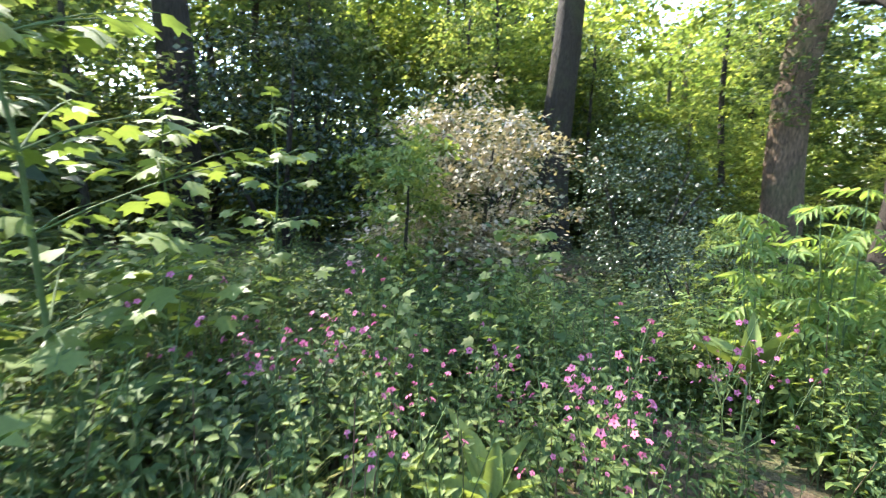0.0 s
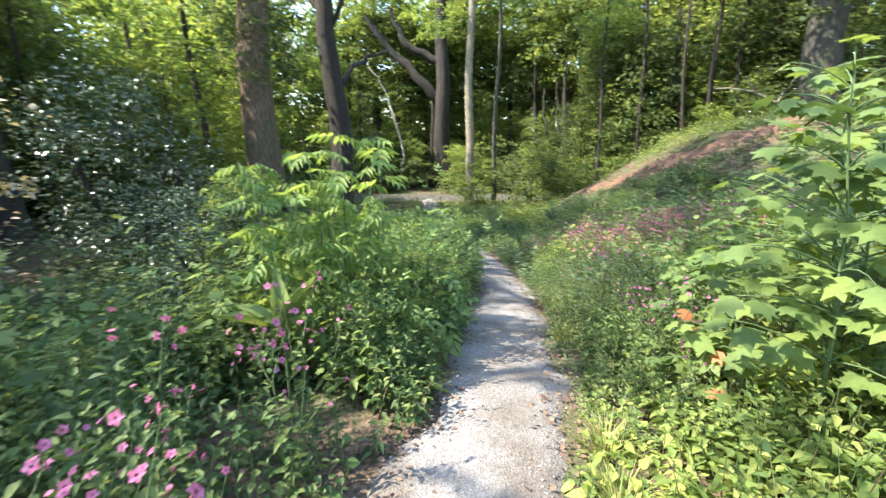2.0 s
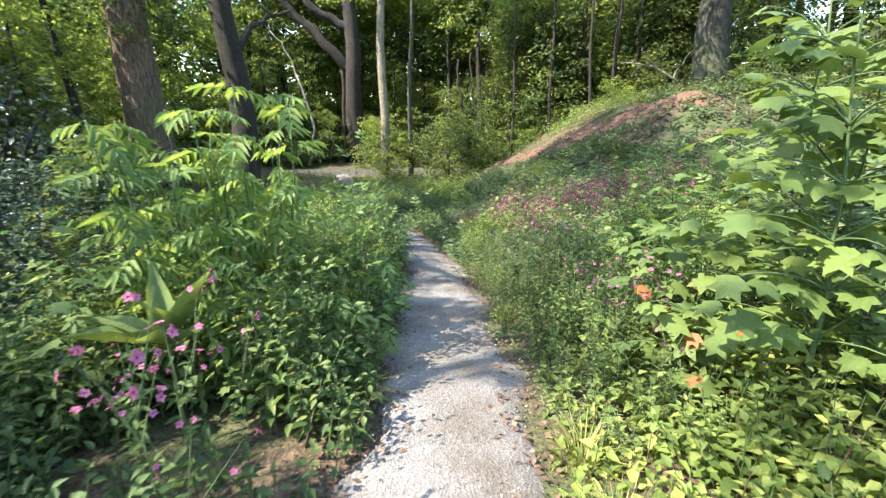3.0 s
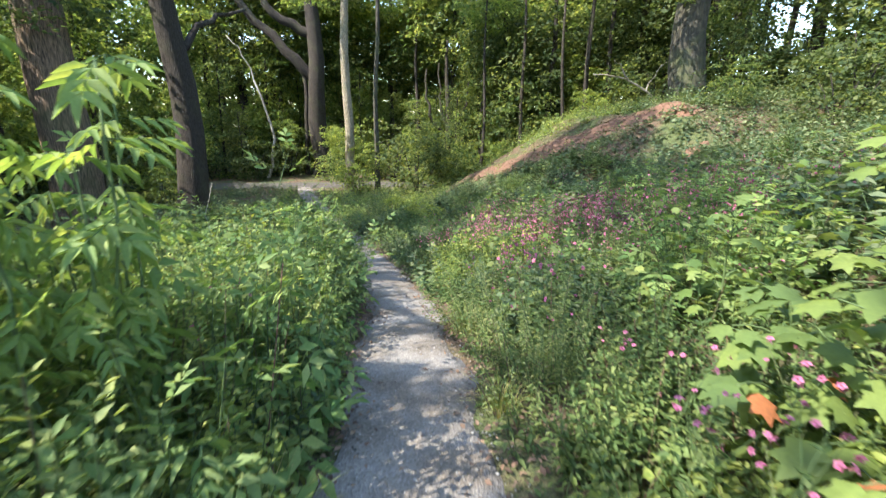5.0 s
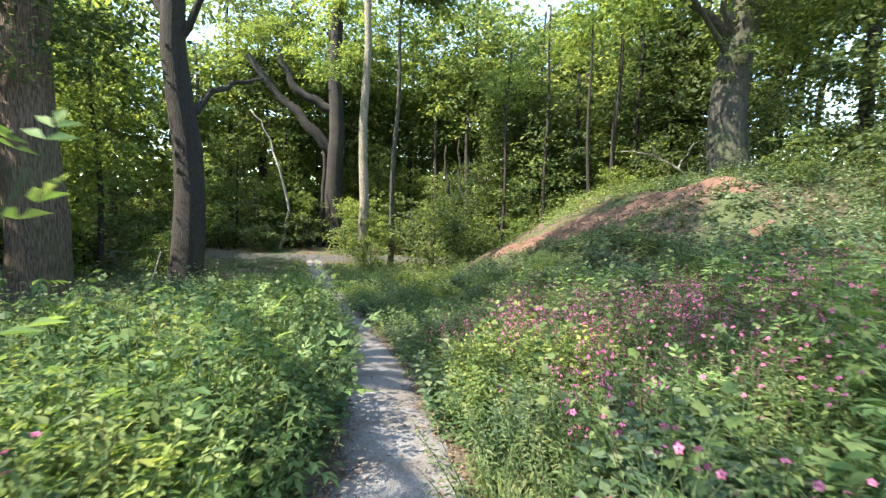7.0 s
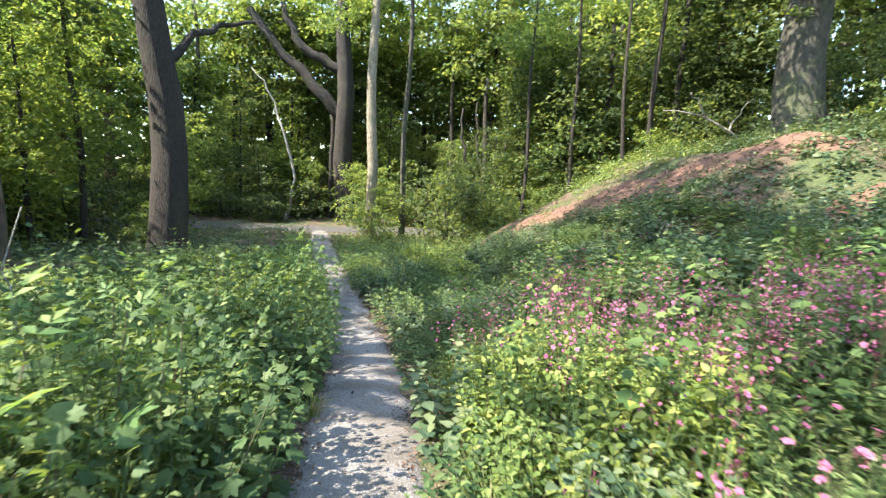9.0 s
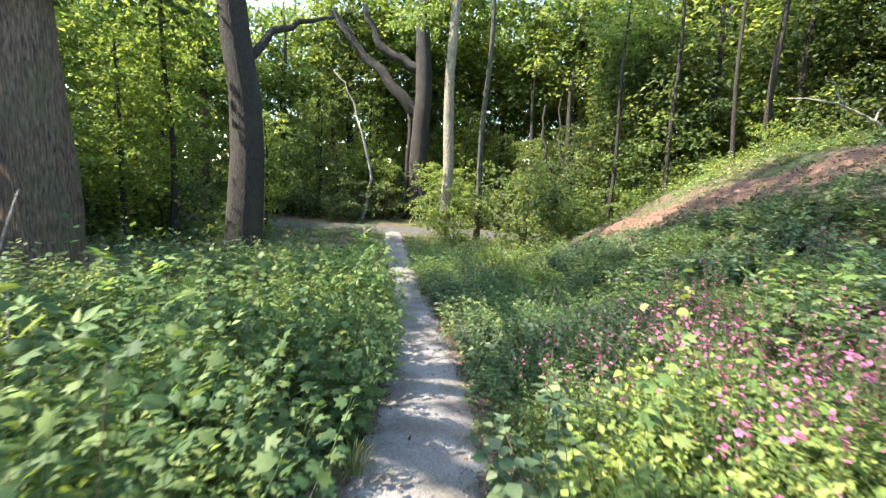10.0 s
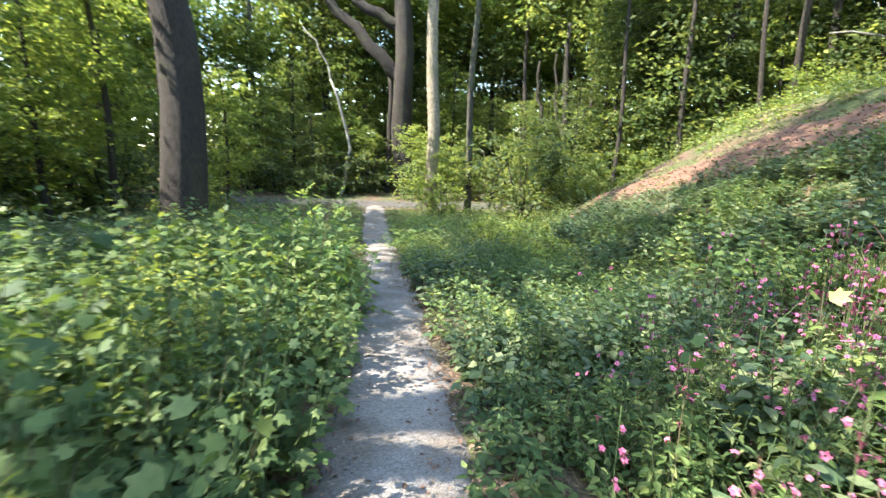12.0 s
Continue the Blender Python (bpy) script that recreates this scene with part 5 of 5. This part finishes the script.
for i, (x, y) in enumerate(homes):
    s = rnd.uniform(0.75, 1.15)
    m = pose(x, y, float(land(x, y)), rnd.gauss(0, 6), rnd.gauss(0, 6), rnd.uniform(0, 360)) @ Matrix.Diagonal((s, s, s, 1))
    if i < 4:
        KINDS[i].matrix_world = m
    else:
        copy_thing(KINDS[i % 4], m)


def campion_haze():
    """Small far flower heads in loose spires, too many to count."""
    nr = np.random.default_rng(77)
    hub = np.concatenate((np.stack((nr.normal(2.9, 1.0, 34), nr.normal(9.2, 1.5, 34)), -1), np.stack((nr.normal(2.0, 0.6, 12), nr.normal(12.0, 1.2, 12)), -1)))
    cx, cy = (hub[nr.integers(0, len(hub), 400)] + nr.normal(0, 0.2, (400, 2))).T
    ok = (edge(cx, cy) > 0.3) & (cx > path_x(cy))
    cx, cy = cx[ok], cy[ok]
    top = nr.uniform(0.65, 1.1, len(cx))
    k = np.repeat(np.arange(len(cx)), 9)
    n = len(k)
    base = land(cx, cy)
    P = np.stack((cx[k] + nr.normal(0, 0.035, n), cy[k] + nr.normal(0, 0.035, n), base[k] + top[k] - nr.random(n) ** 1.2 * 0.42), -1)
    chunks = [(*stalks(np.stack((cx, cy, base), -1), np.stack((cx, cy, base + top), -1), 0.003, 0.002), 1)]
    chunks.append((*stalks(P - np.array([0, 0, 0.022]), P, 0.003, 0.006), 2))
    face = np.stack((nr.normal(0, 0.7, n), nr.normal(0, 0.7, n), np.ones(n)), -1)
    for j in range(5):
        a = j * TAU / 5
        chunks.append((*leaves(P, np.stack((np.full(n, math.cos(a)), np.full(n, math.sin(a)), -face[:, 0] * math.cos(a) - face[:, 1] * math.sin(a)), -1), face, np.full(n, 0.015), np.full(n, 0.013), "diamond"), 0))
    v, f, s, i = merge(chunks)
    tagged(new("campion_flowers", mesh_from("campion_flowers", v, f, s, [M_PINK, M_STEM, M_CALYX], i)), "drift of pink campion flowers on the slope", "flowers", kind="stuff")


campion_haze()


# ---- grasses ----
def tussock(x, y, n, height, mat, seed, label):
    nr = np.random.default_rng(seed)
    root = tagged(new("grass_tussock"), label, "grass")
    root.matrix_world = pose(x, y, float(land(x, y)) - 0.01)
    a, r = nr.uniform(0, TAU, n), nr.uniform(0, 0.12, n)
    P = np.stack((r * np.cos(a), r * np.sin(a), np.zeros(n)), -1)
    out = nr.uniform(0.1, 0.75, n)
    D1 = np.stack((out * np.cos(a), out * np.sin(a), np.ones(n)), -1)
    L = height * nr.uniform(0.6, 1.15, n)
    S = np.stack((-np.sin(a), np.cos(a), np.zeros(n)), -1) * 0.0035
    M = P + unit(D1) * (0.55 * L)[:, None]
    D2 = D1 + np.stack((np.cos(a), np.sin(a), np.full(n, -0.6)), -1) * (0.4 + out)[:, None]
    T = M + unit(D2) * (0.5 * L)[:, None]
    V = np.stack((P - S, P + S, M + S, M - S, T), 1).reshape(-1, 3)
    F = (np.arange(n)[:, None] * 5 + np.array([0, 1, 2, 3, 3, 2, 4])).ravel()
    child("tuft", mesh_from("tuft", V, F, np.tile([4, 3], n), [mat]), root)


for i, (x, y, n, h, mat) in enumerate(((-0.98, 4.1, 110, 0.42, M_GRASS), (-0.9, 3.7, 70, 0.3, M_GRASS), (0.42, 7.1, 160, 0.34, M_GRASS), (0.5, 7.5, 120, 0.32, M_GRASS), (0.48, 9.0, 140, 0.3, M_GRASS), (0.5, 9.5, 120, 0.26, M_GRASS),
                                       (-1.75, -0.15, 70, 0.55, M_STRAW), (-1.85, 0.15, 80, 0.5, M_GRASS), (0.25, 2.9, 110, 0.25, M_GRASS), (0.2, 2.4, 120, 0.25, M_GRASS), (0.3, 5.2, 90, 0.3, M_GRASS), (3.2, 14.5, 160, 0.6, M_GRASS), (2.4, 13.6, 140, 0.55, M_GRASS), (0.45, 12.0, 90, 0.25, M_GRASS), (-0.95, 8.8, 80, 0.3, M_GRASS), (-0.9, 10.9, 80, 0.25, M_GRASS))):
    tussock(x, y, n, h, mat, 100 + i, "dry straw-coloured grass tuft" if mat is M_STRAW else "tuft of long green grass at the path's edge")


# ---- dead wood ----
def dead_branch(pts_list, r, label):
    root = tagged(new("dead_branch"), label, "branch")
    for i, (a, b, sag, r0, r1) in enumerate(pts_list):
        me = limb_mesh(a, b, sag, r0, r1, M_DEADWOOD, 5 + i, 0.06, 7, 8)
        child("branch" if i == 0 else "twig", me, root)


zb = float(land(14.6, 26.2))
dead_branch([((14.6, 26.2, zb - 0.1), (10.6, 26.8, zb + 1.9), (0, 0, 0.7), 0.075, 0.02), ((13.4, 26.4, zb + 1.1), (14.6, 26.8, zb + 2.6), (0, 0, 0.2), 0.045, 0.015), ((12.4, 26.5, zb + 1.7), (11.4, 26.2, zb + 2.6), (0, 0, 0.1), 0.05, 0.015)], 0.1, "bare pale fallen branch propped on the bank")
zs = float(land(-9.2, 39.6))
dead_branch([((-9.0, 39.6, zs - 0.1), (-9.4, 39.6, zs + 7.0), (0.8, 0, 0), 0.13, 0.06), ((-9.4, 39.6, zs + 7.0), (-11.0, 39.6, zs + 10.0), (0.3, 0, 0), 0.06, 0.03)], 0.1, "pale crooked dead stem among the trees")
zt = float(land(-3.6, 10.6))
dead_branch([((-3.6, 10.6, zt - 0.05), (-3.3, 10.9, zt + 1.6), (0.05, 0, 0), 0.012, 0.005)], 0.1, "thin bare upright twig above the nettles")


# ---- path's pebbles and litter ----
def pebbles():
    nr = np.random.default_rng(9)
    n = 9000
    y = 1.0 + 17 * nr.random(n) ** 1.3
    x = path_x(y) + half_width(y) * np.clip(nr.normal(0, 0.62, n), -1.25, 1.25)
    r = nr.uniform(0.004, 0.013, n)
    C = np.stack((x, y, path_z(y) + 0.024 * (1 - ((x - path_x(y)) / half_width(y)) ** 2)), -1)
    T = np.array([(1, 0, 0), (0, 1, 0), (-1, 0, 0), (0, -1, 0), (0, 0, 0.7), (0, 0, -0.5)], float)
    V = C[:, None, :] + T[None] * r[:, None, None] * nr.uniform(0.7, 1.35, (n, 6, 1))
    f = np.array([0, 1, 4, 1, 2, 4, 2, 3, 4, 3, 0, 4, 1, 0, 5, 2, 1, 5, 3, 2, 5, 0, 3, 5])
    F = (np.arange(n)[:, None] * 6 + f).ravel()
    tagged(new("gravel", mesh_from("gravel", V.reshape(-1, 3), F, np.full(8 * n, 3), [M_PEBBLE])), "loose pale stones on the footpath", "gravel", kind="stuff")


def litter():
    nr = np.random.default_rng(10)
    n = 5200
    y = np.concatenate((nr.uniform(0.8, 16, 3200), nr.uniform(15, 24, 2000)))
    side = nr.choice((-1, 1), n)
    d = nr.normal(0.04, 0.13, n)
    x = path_x(y) + side * (half_width(y) + d)
    stray = nr.random(n) < 0.12
    x = np.where(stray, path_x(y) + nr.uniform(-0.5, 0.5, n), x)
    P = np.stack((x, y, np.maximum(land(x, y), path_z(y) + np.where(d < 0, 0.012, 0)) + 0.015), -1)
    L = nr.uniform(0.02, 0.06, n)
    v, f, s = leaves(P, nr.normal(size=(n, 3)) * np.array([1, 1, 0.15]), np.array([0, 0, 1.0]) + nr.normal(0, 0.3, (n, 3)), L, L * 0.6, "diamond")
    tagged(new("leaf_litter", mesh_from("leaf_litter", v, f, s, [M_LITTER])), "scattered brown dead leaves along the path's edges", "litter", kind="stuff")


pebbles()
litter()
